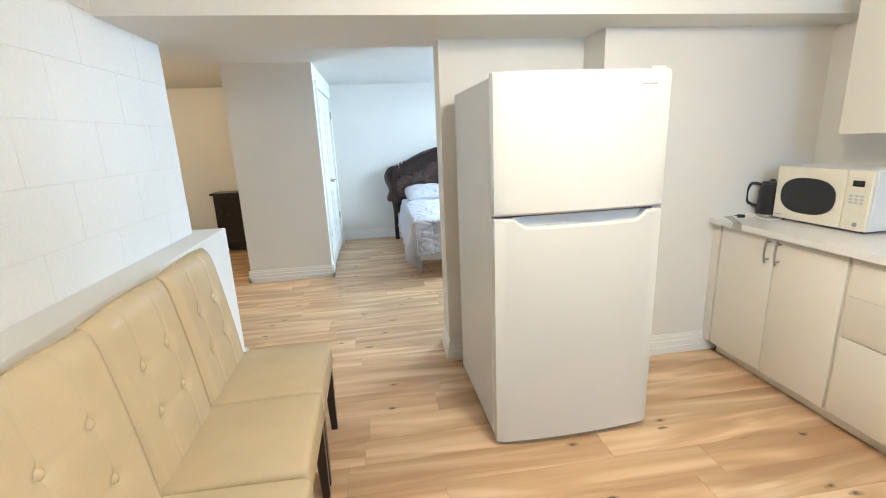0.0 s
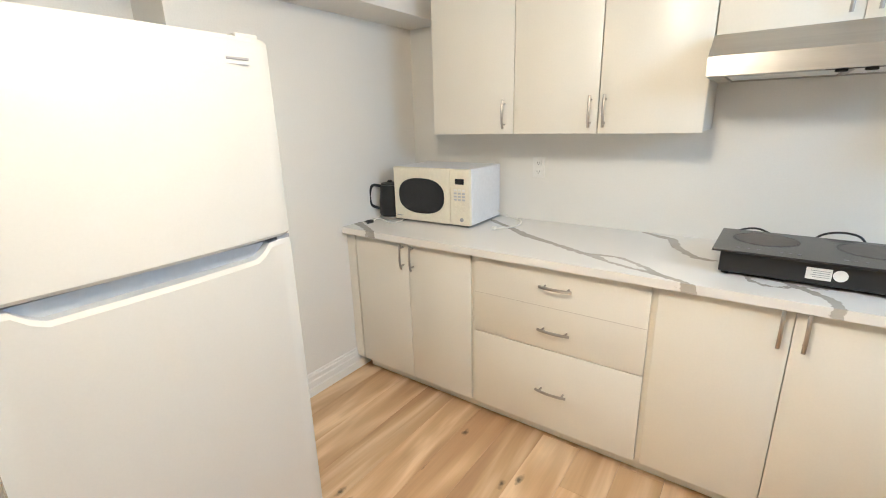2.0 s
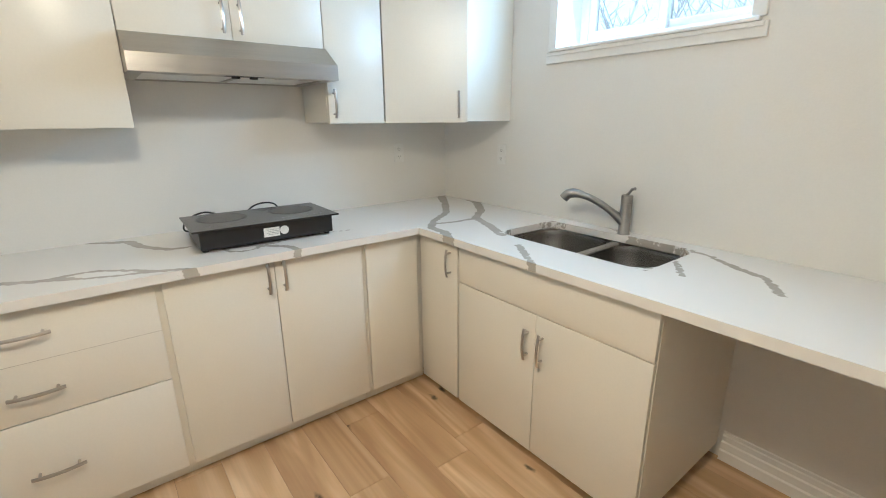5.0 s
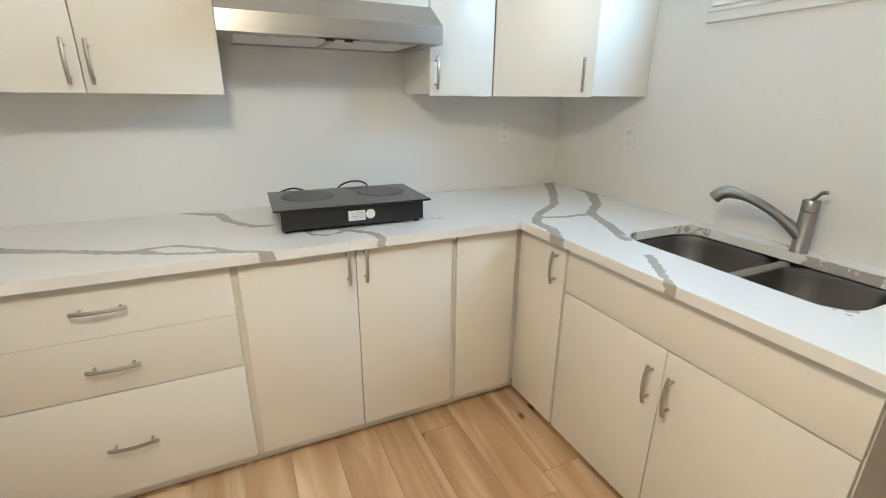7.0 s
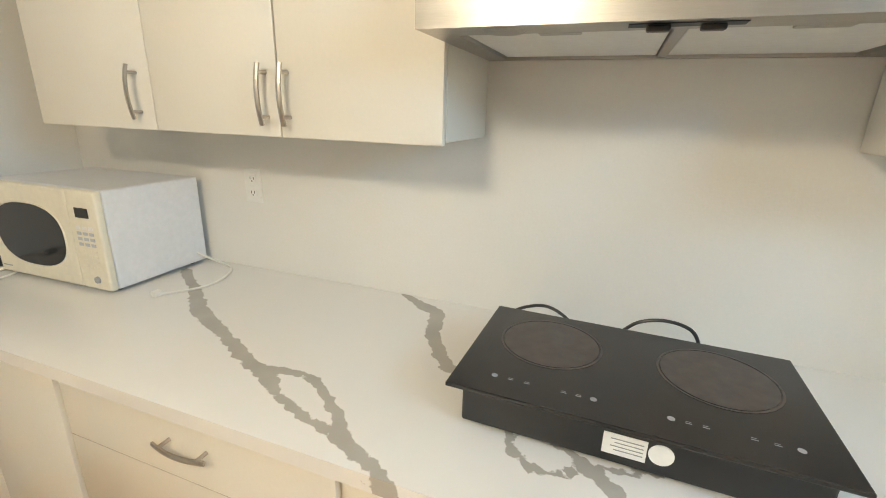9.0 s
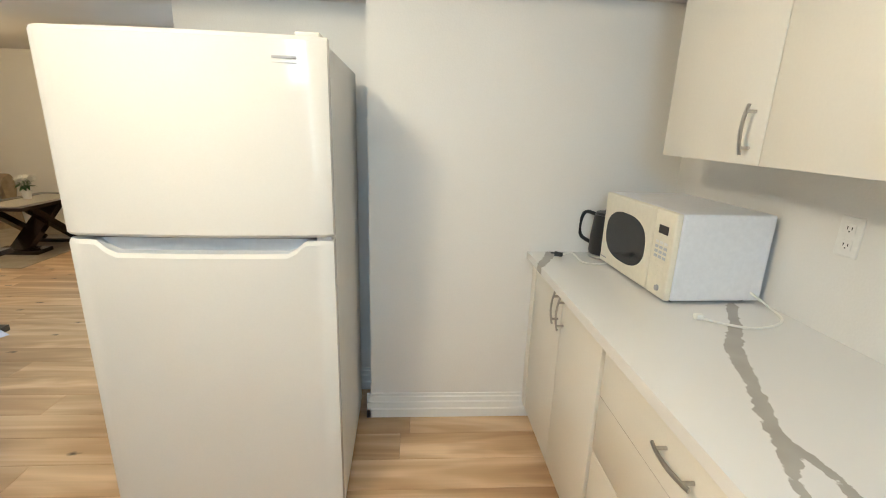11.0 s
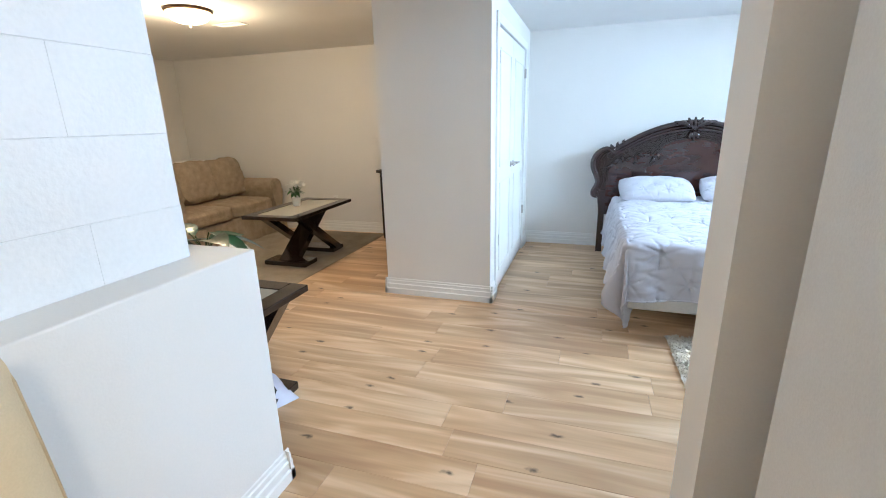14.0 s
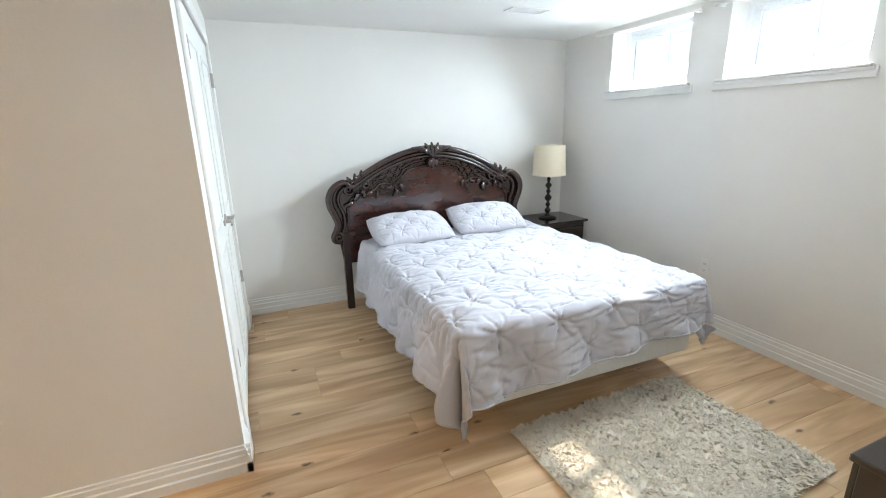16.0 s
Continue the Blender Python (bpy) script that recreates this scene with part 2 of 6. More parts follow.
def quartz_material():
    """White quartz; where the stored distance to a vein is small, a grey-brown vein with a ragged rim."""
    m = bpy.data.materials.new("veined_quartz")
    m.use_nodes = True
    n, l = m.node_tree.nodes, m.node_tree.links
    p = n["Principled BSDF"]
    at = n.new("ShaderNodeAttribute")
    at.attribute_name = "vein"
    co = n.new("ShaderNodeTexCoord")
    ns = n.new("ShaderNodeTexNoise")
    ns.inputs["Scale"].default_value, ns.inputs["Detail"].default_value = 42, 4
    l.new(co.outputs["Object"], ns.inputs["Vector"])
    wob = n.new("ShaderNodeMath")
    wob.operation = "MULTIPLY_ADD"
    wob.inputs[1].default_value = 0.030
    l.new(ns.outputs["Fac"], wob.inputs[0])
    l.new(at.outputs["Fac"], wob.inputs[2])
    mr = n.new("ShaderNodeMapRange")
    mr.inputs["From Min"].default_value, mr.inputs["From Max"].default_value = 0.0140, 0.0165
    l.new(wob.outputs[0], mr.inputs["Value"])
    big = n.new("ShaderNodeTexNoise")
    big.inputs["Scale"].default_value = 9
    l.new(co.outputs["Object"], big.inputs["Vector"])
    vc = n.new("ShaderNodeMix")
    vc.data_type = "RGBA"
    vc.inputs["A"].default_value, vc.inputs["B"].default_value = (0.36, 0.335, 0.30, 1), (0.52, 0.49, 0.44, 1)
    l.new(big.outputs["Fac"], vc.inputs["Factor"])
    mx = n.new("ShaderNodeMix")
    mx.data_type = "RGBA"
    mx.inputs["B"].default_value = (0.82, 0.80, 0.77, 1)
    l.new(mr.outputs[0], mx.inputs["Factor"])
    l.new(vc.outputs["Result"], mx.inputs["A"])
    l.new(mx.outputs["Result"], p.inputs["Base Color"])
    p.inputs["Roughness"].default_value = 0.17
    return m


M_QUARTZ = quartz_material()


# ---- mesh tools ----
def part(name, bm, material, parent=None, label="", m=None, smooth=False, kind=""):
    me = bpy.data.meshes.new(name)
    bmesh.ops.recalc_face_normals(bm, faces=bm.faces[:])
    bm.to_mesh(me)
    bm.free()
    if smooth:
        me.polygons.foreach_set("use_smooth", [True] * len(me.polygons))
        me.set_sharp_from_angle(angle=radians(38))
    for x in material if isinstance(material, (list, tuple)) else (material,):
        me.materials.append(x)
    ob = new(name, me)
    if m is not None:
        ob.matrix_basis = m
    if parent is not None:
        ob.parent = parent
    return tagged(ob, label=label, kind=kind)


def thing(name, m, label, category, group=""):
    ob = new(name)
    ob.matrix_basis = m
    ob.empty_display_size = 0.1
    return tagged(ob, label, category, group)


def add_box(bm, lo, hi, bevel=0.0, seg=2, mi=0):
    """A box with its edges rounded."""
    t = bmesh.new()
    bmesh.ops.create_cube(t, size=1)
    for v in t.verts:
        v.co = Vector([lo[i] + (v.co[i] + 0.5) * (hi[i] - lo[i]) for i in range(3)])
    if bevel:
        bmesh.ops.bevel(t, geom=t.edges[:], offset=bevel, segments=seg, profile=0.5, affect="EDGES")
    merge(bm, t, mi)
    return bm


def merge(bm, t, mi=0, m=None):
    if m is not None:
        bmesh.ops.transform(t, matrix=m, verts=t.verts)
    vs = [bm.verts.new(v.co) for v in t.verts]
    t.verts.index_update()
    for f in t.faces:
        try:
            g = bm.faces.new([vs[v.index] for v in f.verts])
            g.material_index = mi
            g.smooth = f.smooth
        except ValueError:
            pass
    t.free()


def box(lo, hi, bevel=0.0, seg=2):
    return add_box(bmesh.new(), lo, hi, bevel, seg)


def lathe(rings, steps=24, bm=None, closed=True):
    """A turned body from (radius, height) rings round z."""
    bm = bm or bmesh.new()
    rows = []
    for r, z in rings:
        if r < 1e-5:
            rows.append([bm.verts.new((0, 0, z))])
        else:
            rows.append([bm.verts.new((r * math.cos(2 * math.pi * i / steps), r * math.sin(2 * math.pi * i / steps), z)) for i in range(steps)])
    for a, b in zip(rows, rows[1:]):
        for i in range(steps):
            j = (i + 1) % steps
            q = [a[i % len(a)], a[j % len(a)], b[j % len(b)], b[i % len(b)]]
            q = list(dict.fromkeys(q))
            if len(q) > 2:
                bm.faces.new(q)
    if closed:
        for row in (rows[0], rows[-1]):
            if len(row) > 2:
                bm.faces.new(row)
    return bm


def tube(bm, pts, radius, sides=8, flat=1.0, up=(0, 0, 1), mi=0):
    """A tube along points; radius a number or one for each point. flat squeezes it along up."""
    pts = [Vector(p) for p in pts]
    rad = radius if isinstance(radius, (list, tuple)) else [radius] * len(pts)
    rows, prev = [], Vector(up)
    for i, p in enumerate(pts):
        d = (pts[min(i + 1, len(pts) - 1)] - pts[max(i - 1, 0)]).normalized()
        side = d.cross(prev)
        if side.length < 1e-4:
            side = d.orthogonal()
        side.normalize()
        nrm = side.cross(d).normalized()
        prev = nrm
        rows.append([bm.verts.new(p + rad[i] * (math.cos(a) * side + flat * math.sin(a) * nrm)) for a in [2 * math.pi * (k + 0.5) / sides for k in range(sides)]])
    for a, b in zip(rows, rows[1:]):
        for k in range(sides):
            bm.faces.new((a[k], a[(k + 1) % sides], b[(k + 1) % sides], b[k])).material_index = mi
    for row in (rows[0], rows[-1]):
        bm.faces.new(row).material_index = mi
    return bm


def smooth_line(pts, n=6):
    """Points along a Catmull-Rom line."""
    pts = [Vector(p) for p in pts]
    out = []
    for i in range(len(pts) - 1):
        a, b, c, d = pts[max(i - 1, 0)], pts[i], pts[i + 1], pts[min(i + 2, len(pts) - 1)]
        for k in range(n):
            t = k / n
            out.append(0.5 * ((2 * b) + (c - a) * t + (2 * a - 5 * b + 4 * c - d) * t * t + (3 * b - a - 3 * c + d) * t ** 3))
    out.append(pts[-1])
    return out


def prism(bm, poly, lo, hi, axis="y", mi=0):
    """A flat outline pushed along an axis. poly holds the two other coordinates."""
    def at(p, h):
        return {"x": (h, p[0], p[1]), "y": (p[0], h, p[1]), "z": (p[0], p[1], h)}[axis]
    a = [bm.verts.new(at(p, lo)) for p in poly]
    b = [bm.verts.new(at(p, hi)) for p in poly]
    bm.faces.new(a).material_index = mi
    bm.faces.new(b[::-1]).material_index = mi
    for i in range(len(poly)):
        j = (i + 1) % len(poly)
        bm.faces.new((a[i], a[j], b[j], b[i])).material_index = mi
    return bm


def wall(name, lo, hi, openings=(), axis="x", material=None):
    """A wall slab that runs along axis, with openings (start, end, bottom, top) through it."""
    bm = bmesh.new()
    i = 0 if axis == "x" else 1
    cuts = sorted({lo[i], hi[i], *[o[0] for o in openings], *[o[1] for o in openings]})
    for a, b in zip(cuts, cuts[1:]):
        spans, z = [], lo[2]
        for o in sorted((o for o in openings if o[0] <= a + 1e-6 and o[1] >= b - 1e-6), key=lambda o: o[2]):
            spans.append((z, o[2]))
            z = o[3]
        spans.append((z, hi[2]))
        for z0, z1 in spans:
            if z1 - z0 > 1e-4:
                l, h = list(lo), list(hi)
                l[i], h[i], l[2], h[2] = a, b, z0, z1
                add_box(bm, l, h)
    bmesh.ops.remove_doubles(bm, verts=bm.verts[:], dist=1e-5)
    return part(name, bm, material or M_WALL, kind="structure")


# ---- structure ----
CEIL = 2.26
HX = 4.07          # hood wall
SY = -0.31         # sink wall
FY = 3.17          # wall behind the end of the counter
NY = 7.52          # headboard wall
BX = 3.87          # bedroom window wall
subfloor = part("floor", box((-4.6, -0.6, -0.2), (4.6, 7.9, -0.006)), M_JOINT, kind="structure")
part("ceiling", box((-4.6, -0.6, CEIL), (4.12, 7.72, CEIL + 0.2)), M_CEIL, kind="structure")
wall("wall_east", (HX, SY - 0.3, 0), (HX + 0.3, FY + 0.47, CEIL), axis="y")
wall("wall_south", (0.14, SY - 0.3, 0), (HX, SY, CEIL), [(2.30, 3.15, 1.757, 2.20)], "x")
wall("wall_kitchen_end", (2.615, FY, 0), (HX, FY + 0.47, CEIL))
wall("wall_stub", (1.715, 3.43, 0), (2.615, 3.64, CEIL))
part("bulkhead", box((0.14, 2.90, 2.02), (HX, FY, CEIL)), M_WALL, kind="structure")
part("bulkhead_back", box((0.14, FY, 2.02), (2.615, 3.43, CEIL)), M_WALL, kind="structure")
part("header", box((-0.4, 3.43, 2.02), (1.715, 3.64, CEIL)), M_WALL, kind="structure")
wall("wall_bedroom_east", (BX, FY + 0.47, 0), (BX + 0.25, NY, CEIL), [(5.09, 5.86, 1.745, 2.22), (6.14, 6.90, 1.745, 2.22)], "y")
wall("wall_north", (-4.4, NY, 0), (BX + 0.3, NY + 0.2, CEIL))
wall("wall_closet_front", (-0.133, 5.612, 0), (0.74, 5.73, CEIL))
wall("wall_closet_side", (0.62, 5.73, 0), (0.74, NY, CEIL), [(5.83, 7.19, 0, 2.04)], "y")
wall("wall_closet_west", (-0.133, 5.73, 0), (-0.015, NY, CEIL), axis="y")
wall("wall_west", (-4.4, 2.2, 0), (-4.12, NY, CEIL), axis="y")
part("wall_west_ledge", box((-4.12, 2.4, 0), (-3.62, NY, 0.93)), M_WALL, kind="structure")
wall("wall_living_south", (-4.12, 2.2, 0), (-0.30, 2.4, CEIL))
# painted block wall with its ledge
part("wall_block_core", box((-0.30, SY - 0.3, 0), (0.185, 3.487, CEIL)), M_BLOCK, kind="structure")
part("ledge", box((-0.30, SY, 0), (0.338, 3.614, 0.972), 0.006), M_WALL, kind="structure")


def baseboard(name, p, q, out):
    """Stepped skirting from p to q on the floor, proud of the wall towards out."""
    p, q, out = Vector((*p, 0)), Vector((*q, 0)), Vector((*out, 0))
    prof = [(0, 0), (0.022, 0), (0.022, 0.046), (0.0155, 0.052), (0.0155, 0.084), (0.010, 0.090), (0.010, 0.112), (0.005, 0.117), (0.005, 0.130), (0, 0.134)]
    bm = bmesh.new()
    a = [bm.verts.new(p + out * x + Vector((0, 0, z))) for x, z in prof]
    b = [bm.verts.new(q + out * x + Vector((0, 0, z))) for x, z in prof]
    n = len(prof)
    for i in range(n):
        bm.faces.new((a[i], a[(i + 1) % n], b[(i + 1) % n], b[i]))
    bm.faces.new(a)
    bm.faces.new(b[::-1])
    return part(name, bm, M_TRIM, kind="structure")


baseboard("baseboard_kitchen_end", (2.593, FY), (3.50, FY), (0, -1))
baseboard("baseboard_return", (2.615, FY - 0.022), (2.615, 3.43), (-1, 0))
baseboard("baseboard_stub", (1.715, 3.43), (2.593, 3.43), (0, -1))
baseboard("baseboard_stub_end", (1.715, 3.408), (1.715, 3.662), (-1, 0))
baseboard("baseboard_stub_back", (1.715, 3.64), (BX, 3.64), (0, 1))
baseboard("baseboard_bedroom", (0.74, NY), (BX, NY), (0, -1))
baseboard("baseboard_bedroom_east", (BX, 3.662), (BX, NY - 0.022), (-1, 0))
baseboard("baseboard_closet", (-0.155, 5.612), (0.762, 5.612), (0, -1))
baseboard("baseboard_closet_side", (0.74, 5.59), (0.74, 5.76), (1, 0))
baseboard("baseboard_closet_side_2", (0.74, 7.26), (0.74, NY - 0.022), (1, 0))
baseboard("baseboard_closet_west", (-0.133, 5.59), (-0.133, NY - 0.022), (-1, 0))
baseboard("baseboard_living", (-3.62, NY), (-0.133, NY), (0, -1))
baseboard("baseboard_ledge", (0.338, SY), (0.338, 3.636), (1, 0))
baseboard("baseboard_ledge_end", (-0.30, 3.614), (0.36, 3.614), (0, 1))
baseboard("baseboard_south", (0.36, SY), (2.14, SY), (0, 1))


# ---- windows ----
def window(name, m, w, z0, z1, depth, label, casing=True):
    """A sliding window in an opening of width w: frame, two sashes with panes, sill. Local x along the wall, y outwards."""
    w0 = thing(name, m, label, "window")
    w0["kind"] = "structure"
    h = z1 - z0
    y = depth
    bm = bmesh.new()
    for lo, hi in (((-w / 2, y, z0), (-w / 2 + 0.045, y + 0.07, z1)), ((w / 2 - 0.045, y, z0), (w / 2, y + 0.07, z1)),
                   ((-w / 2 + 0.045, y, z0), (w / 2 - 0.045, y + 0.07, z0 + 0.05)), ((-w / 2 + 0.045, y, z1 - 0.04), (w / 2 - 0.045, y + 0.07, z1))):
        add_box(bm, lo, hi, 0.004)
    part("window_frame", bm, M_VINYL, w0)
    for k, (a, b) in enumerate(((-w / 2 + 0.045, 0.02), (-0.02, w / 2 - 0.045))):
        yy = y + 0.008 + 0.03 * k
        bm = bmesh.new()
        add_box(bm, (a, yy, z0 + 0.05), (a + 0.04, yy + 0.026, z1 - 0.04), 0.004)
        add_box(bm, (b - 0.04, yy, z0 + 0.05), (b, yy + 0.026, z1 - 0.04), 0.004)
        add_box(bm, (a + 0.04, yy, z0 + 0.05), (b - 0.04, yy + 0.026, z0 + 0.09), 0.004)
        add_box(bm, (a + 0.04, yy, z1 - 0.075), (b - 0.04, yy + 0.026, z1 - 0.04), 0.004)
        s = part("sash", bm, M_VINYL, w0)
        g = part("pane", box((a + 0.036, yy + 0.010, z0 + 0.086), (b - 0.036, yy + 0.014, z1 - 0.071)), M_PANE, s)
        g.visible_shadow = False
    bm = bmesh.new()
    add_box(bm, (-w / 2 - 0.06, -0.016, z0 - 0.065), (w / 2 + 0.06, 0.0, z0 - 0.012), 0.004)
    add_box(bm, (-w / 2 - 0.05, -0.024, z0 - 0.03), (w / 2 + 0.05, -0.0165, z0 - 0.0125), 0.003)
    add_box(bm, (-w / 2 - 0.035, -0.03, z0 - 0.012), (w / 2 + 0.035, 0.0, z0 + 0.004), 0.004)
    if casing:
        add_box(bm, (-w / 2 - 0.05, -0.016, z0 + 0.004), (-w / 2, 0.0, z1 + 0.03), 0.004)
        add_box(bm, (w / 2, -0.016, z0 + 0.004), (w / 2 + 0.05, 0.0, z1 + 0.03), 0.004)
    part("window_sill", bm, M_TRIM, w0)
    part("sill_board", box((-w / 2 + 0.001, 0.001, z0 + 0.001), (w / 2 - 0.001, y, z0 + 0.006)), M_TRIM, w0)
    return w0


window("window_kitchen", pose(2.725, SY, 0, 0, 0, 180), 0.85, 1.757, 2.20, 0.17, "white sliding basement window above the kitchen sink")
window("window_bedroom", pose(BX, 6.52, 0, 0, 0, -90), 0.76, 1.745, 2.22, 0.15, "white sliding basement window high in the bedroom wall", False)
window("window_bedroom", pose(BX, 5.475, 0, 0, 0, -90), 0.77, 1.745, 2.22, 0.15, "white sliding basement window high in the bedroom wall", False)


def closet_doors():
    d = thing("door_closet", pose(0.74, 6.51, 0), "white double closet door, closed, with brushed nickel levers", "door")
    d["kind"] = "structure"
    bm = bmesh.new()
    add_box(bm, (0.0, -0.75, 0), (0.016, -0.68, 2.04), 0.005)
    add_box(bm, (0.0, 0.68, 0), (0.016, 0.75, 2.04), 0.005)
    add_box(bm, (0.0, -0.75, 2.04), (0.016, 0.75, 2.11), 0.005)
    part("door_frame", bm, M_TRIM, d)
    for s in (-1, 1):
        a, b = sorted((s * 0.004, s * 0.676))
        leaf = bmesh.new()
        add_box(leaf, (-0.037, a, 0.012), (-0.002, b, 2.034), 0.003)
        o = part("door_leaf", leaf, M_TRIM, d)
        for z0, z1 in ((0.16, 0.90), (1.02, 1.90)):
            bm = bmesh.new()
            for lo, hi in (((a + 0.10, z0), (b - 0.10, z0 + 0.018)), ((a + 0.10, z1 - 0.018), (b - 0.10, z1)), ((a + 0.10, z0 + 0.018), (a + 0.118, z1 - 0.018)), ((b - 0.118, z0 + 0.018), (b - 0.10, z1 - 0.018))):
                add_box(bm, (-0.0019, lo[0], lo[1]), (0.005, hi[0], hi[1]), 0.002)
            part("panel_moulding", bm, M_TRIM, o)
        bm = lathe([(0.026, 0), (0.026, 0.008), (0.011, 0.012), (0.011, 0.045)], 16)
        bmesh.ops.transform(bm, matrix=pose(-0.002, s * 0.06, 1.0, 0, 90, 0), verts=bm.verts)
        tube(bm, [(0.040, s * 0.06, 1.0), (0.046, s * 0.10, 1.002), (0.044, s * 0.165, 0.996)], [0.009, 0.008, 0.007], 8)
        part("door_handle", bm, M_HANDLE, o, smooth=True)
        for z in (0.45, 1.82):
            part("hinge", box((-0.001, s * 0.676 - 0.012, z - 0.045), (0.019, s * 0.676 + 0.012, z + 0.045), 0.003), M_HANDLE, o)


closet_doors()


# ---- cabinets ----
def handle(parent, at, along, out, length=0.135):
    """A bowed bar pull on two posts."""
    at, along, out = Vector(at), Vector(along), Vector(out)
    bm = bmesh.new()
    pts = [at + along * (length * (t - 0.5)) + out * (0.024 + 0.010 * (1 - (2 * t - 1) ** 2)) for t in [i / 10 for i in range(11)]]
    tube(bm, pts, 0.0068, 6, 0.62, out)
    for s in (-0.36, 0.36):
        p = at + along * length * s
        tube(bm, [p, p + out * 0.027], 0.0048, 8, 1.0, along)
    return part("handle", bm, M_HANDLE, parent, "brushed nickel bow handle", smooth=True)


def slab(name, parent, lo, hi, label=""):
    return part(name, box(lo, hi, 0.0018, 2), M_CAB, parent, label, smooth=True)


FX = 3.41           # door faces of the hood run
T = 0.018


def base_unit(y0, y1, label):
    u = thing("base_cabinet", pose(FX, (y0 + y1) / 2, 0), label, "cabinet", "base cabinets")
    h = (y1 - y0) / 2
    bm = bmesh.new()
    add_box(bm, (T + 0.002, -h, 0.083), (HX - FX - 0.003, h, 0.875))
    part("body", bm, M_CAB, u)
    part("kick_board", box((0.065, -h, 0.004), (0.083, h, 0.082), 0.001), M_CAB, u)
    return u, h


Z0, Z1 = 0.085, 0.872
u, h = base_unit(2.318, 3.106, "cream two-door base cabinet at the end of the counter")
for s in (-1, 1):
    a, b = sorted((s * 0.0015, s * (h - 0.012)))
    d = slab("door", u, (0, a, Z0), (T, b, Z1))
    handle(d, (0, s * 0.033, 0.795), (0, 0, 1), (-1, 0, 0))
part("counter_filler", box((FX, 3.107, Z0), (FX + T, FY - 0.002, Z1), 0.001), M_CAB, kind="structure")
u, h = base_unit(1.522, 2.318, "cream drawer base cabinet with three bow handles")
d = slab("drawer_front", u, (0, -h + 0.012, 0.487), (T, h - 0.012, Z1))
handle(d, (0, -0.02, 0.786), (0, 1, 0), (-1, 0, 0), 0.145)
handle(d, (0, -0.02, 0.586), (0, 1, 0), (-1, 0, 0), 0.145)
part("false_joint", box((-0.0008, -h + 0.014, 0.688), (0.0006, h - 0.014, 0.6895)), M_CARCASS, d)
d = slab("drawer_front", u, (0, -h + 0.012, Z0), (T, h - 0.012, 0.483))
handle(d, (0, -0.02, 0.285), (0, 1, 0), (-1, 0, 0), 0.145)
u, h = base_unit(0.698, 1.522, "cream two-door base cabinet under the induction cooktop")
for s in (-1, 1):
    a, b = sorted((s * 0.0015, s * (h - 0.012)))
    d = slab("door", u, (0, a, Z0), (T, b, Z1))
    handle(d, (0, s * 0.033, 0.806), (0, 0, 1), (-1, 0, 0))
u = thing("base_cabinet", pose(FX, 0.5, 0), "cream blind corner base cabinet where the counters meet", "cabinet", "base cabinets")
part("body", box((T + 0.002, SY - 0.5 + 0.003, 0.083), (HX - FX - 0.003, 0.197, 0.875)), M_CAB, u)
part("kick_board", box((0.065, -0.17, 0.004), (0.083, 0.197, 0.082), 0.001), M_CAB, u)
slab("corner_panel", u, (0, -0.104, Z0), (T, 0.186, Z1))
# sink run: faces towards +y
GY = 0.375


def sink_units():
    u = thing("base_cabinet", pose(3.255, GY, 0), "narrow cream corner door cabinet beside the sink", "cabinet", "base cabinets")
    part("body", box((-0.153, SY - GY + 0.003, 0.06), (0.153, -T - 0.002, 0.875)), M_CAB, u)
    part("kick_board", box((-0.153, -0.083, 0.004), (0.215, -0.065, 0.059), 0.001), M_CAB, u)
    d = slab("door", u, (-0.143, -T, 0.064), (0.152, 0, Z1))
    handle(d, (-0.095, 0, 0.775), (0, 0, 1), (0, 1, 0))
    u = thing("sink_cabinet", pose(2.630, GY, 0), "cream two-door sink base cabinet with a false drawer panel", "cabinet", "base cabinets")
    w = 0.470
    part("body", box((-w, SY - GY + 0.003, 0.06), (-w + 0.018, -T - 0.002, 0.875)), M_CAB, u)
    part("side_panel", box((w - 0.018, SY - GY + 0.003, 0.06), (w, -T - 0.002, 0.875)), M_CAB, u)
    part("bottom_panel", box((-w + 0.019, SY - GY + 0.003, 0.06), (w - 0.019, -T - 0.002, 0.078)), M_CAB, u)
    part("kick_board", box((-w, -0.083, 0.004), (w, -0.065, 0.059), 0.001), M_CAB, u)
    slab("false_front", u, (-w + 0.002, -T, 0.696), (w - 0.003, 0, Z1))
    for s in (-1, 1):
        a, b = sorted((s * 0.0015, s * (w - 0.003)))
        d = slab("door", u, (a, -T, 0.064), (b, 0, 0.692))
        handle(d, (s * 0.037, 0, 0.56), (0, 0, 1), (0, 1, 0))
    part("counter_end_panel", box((1.50, SY + 0.003, 0.004), (1.52, GY, 0.875), 0.002), M_CAB, kind="structure")


sink_units()

# upper cabinets
UX, UB = 3.75, 1.410


def upper(name, y0, y1, z0, splits, pulls, label):
    u = thing(name, pose(UX, y0, z0), label, "cabinet", "wall cabinets")
    H = CEIL - 0.006 - z0
    part("body", box((T + 0.002, 0, 0), (HX - UX - 0.003, y1 - y0, H), 0.001), M_CAB, u)
    for (a, b), pull in zip(splits, pulls):
        d = slab("door", u, (0, a - y0 + 0.0015, -0.006), (T, b - y0 - 0.0015, H - 0.01))
        handle(d, (0, pull - y0, 0.088), (0, 0, 1), (-1, 0, 0))
    return u


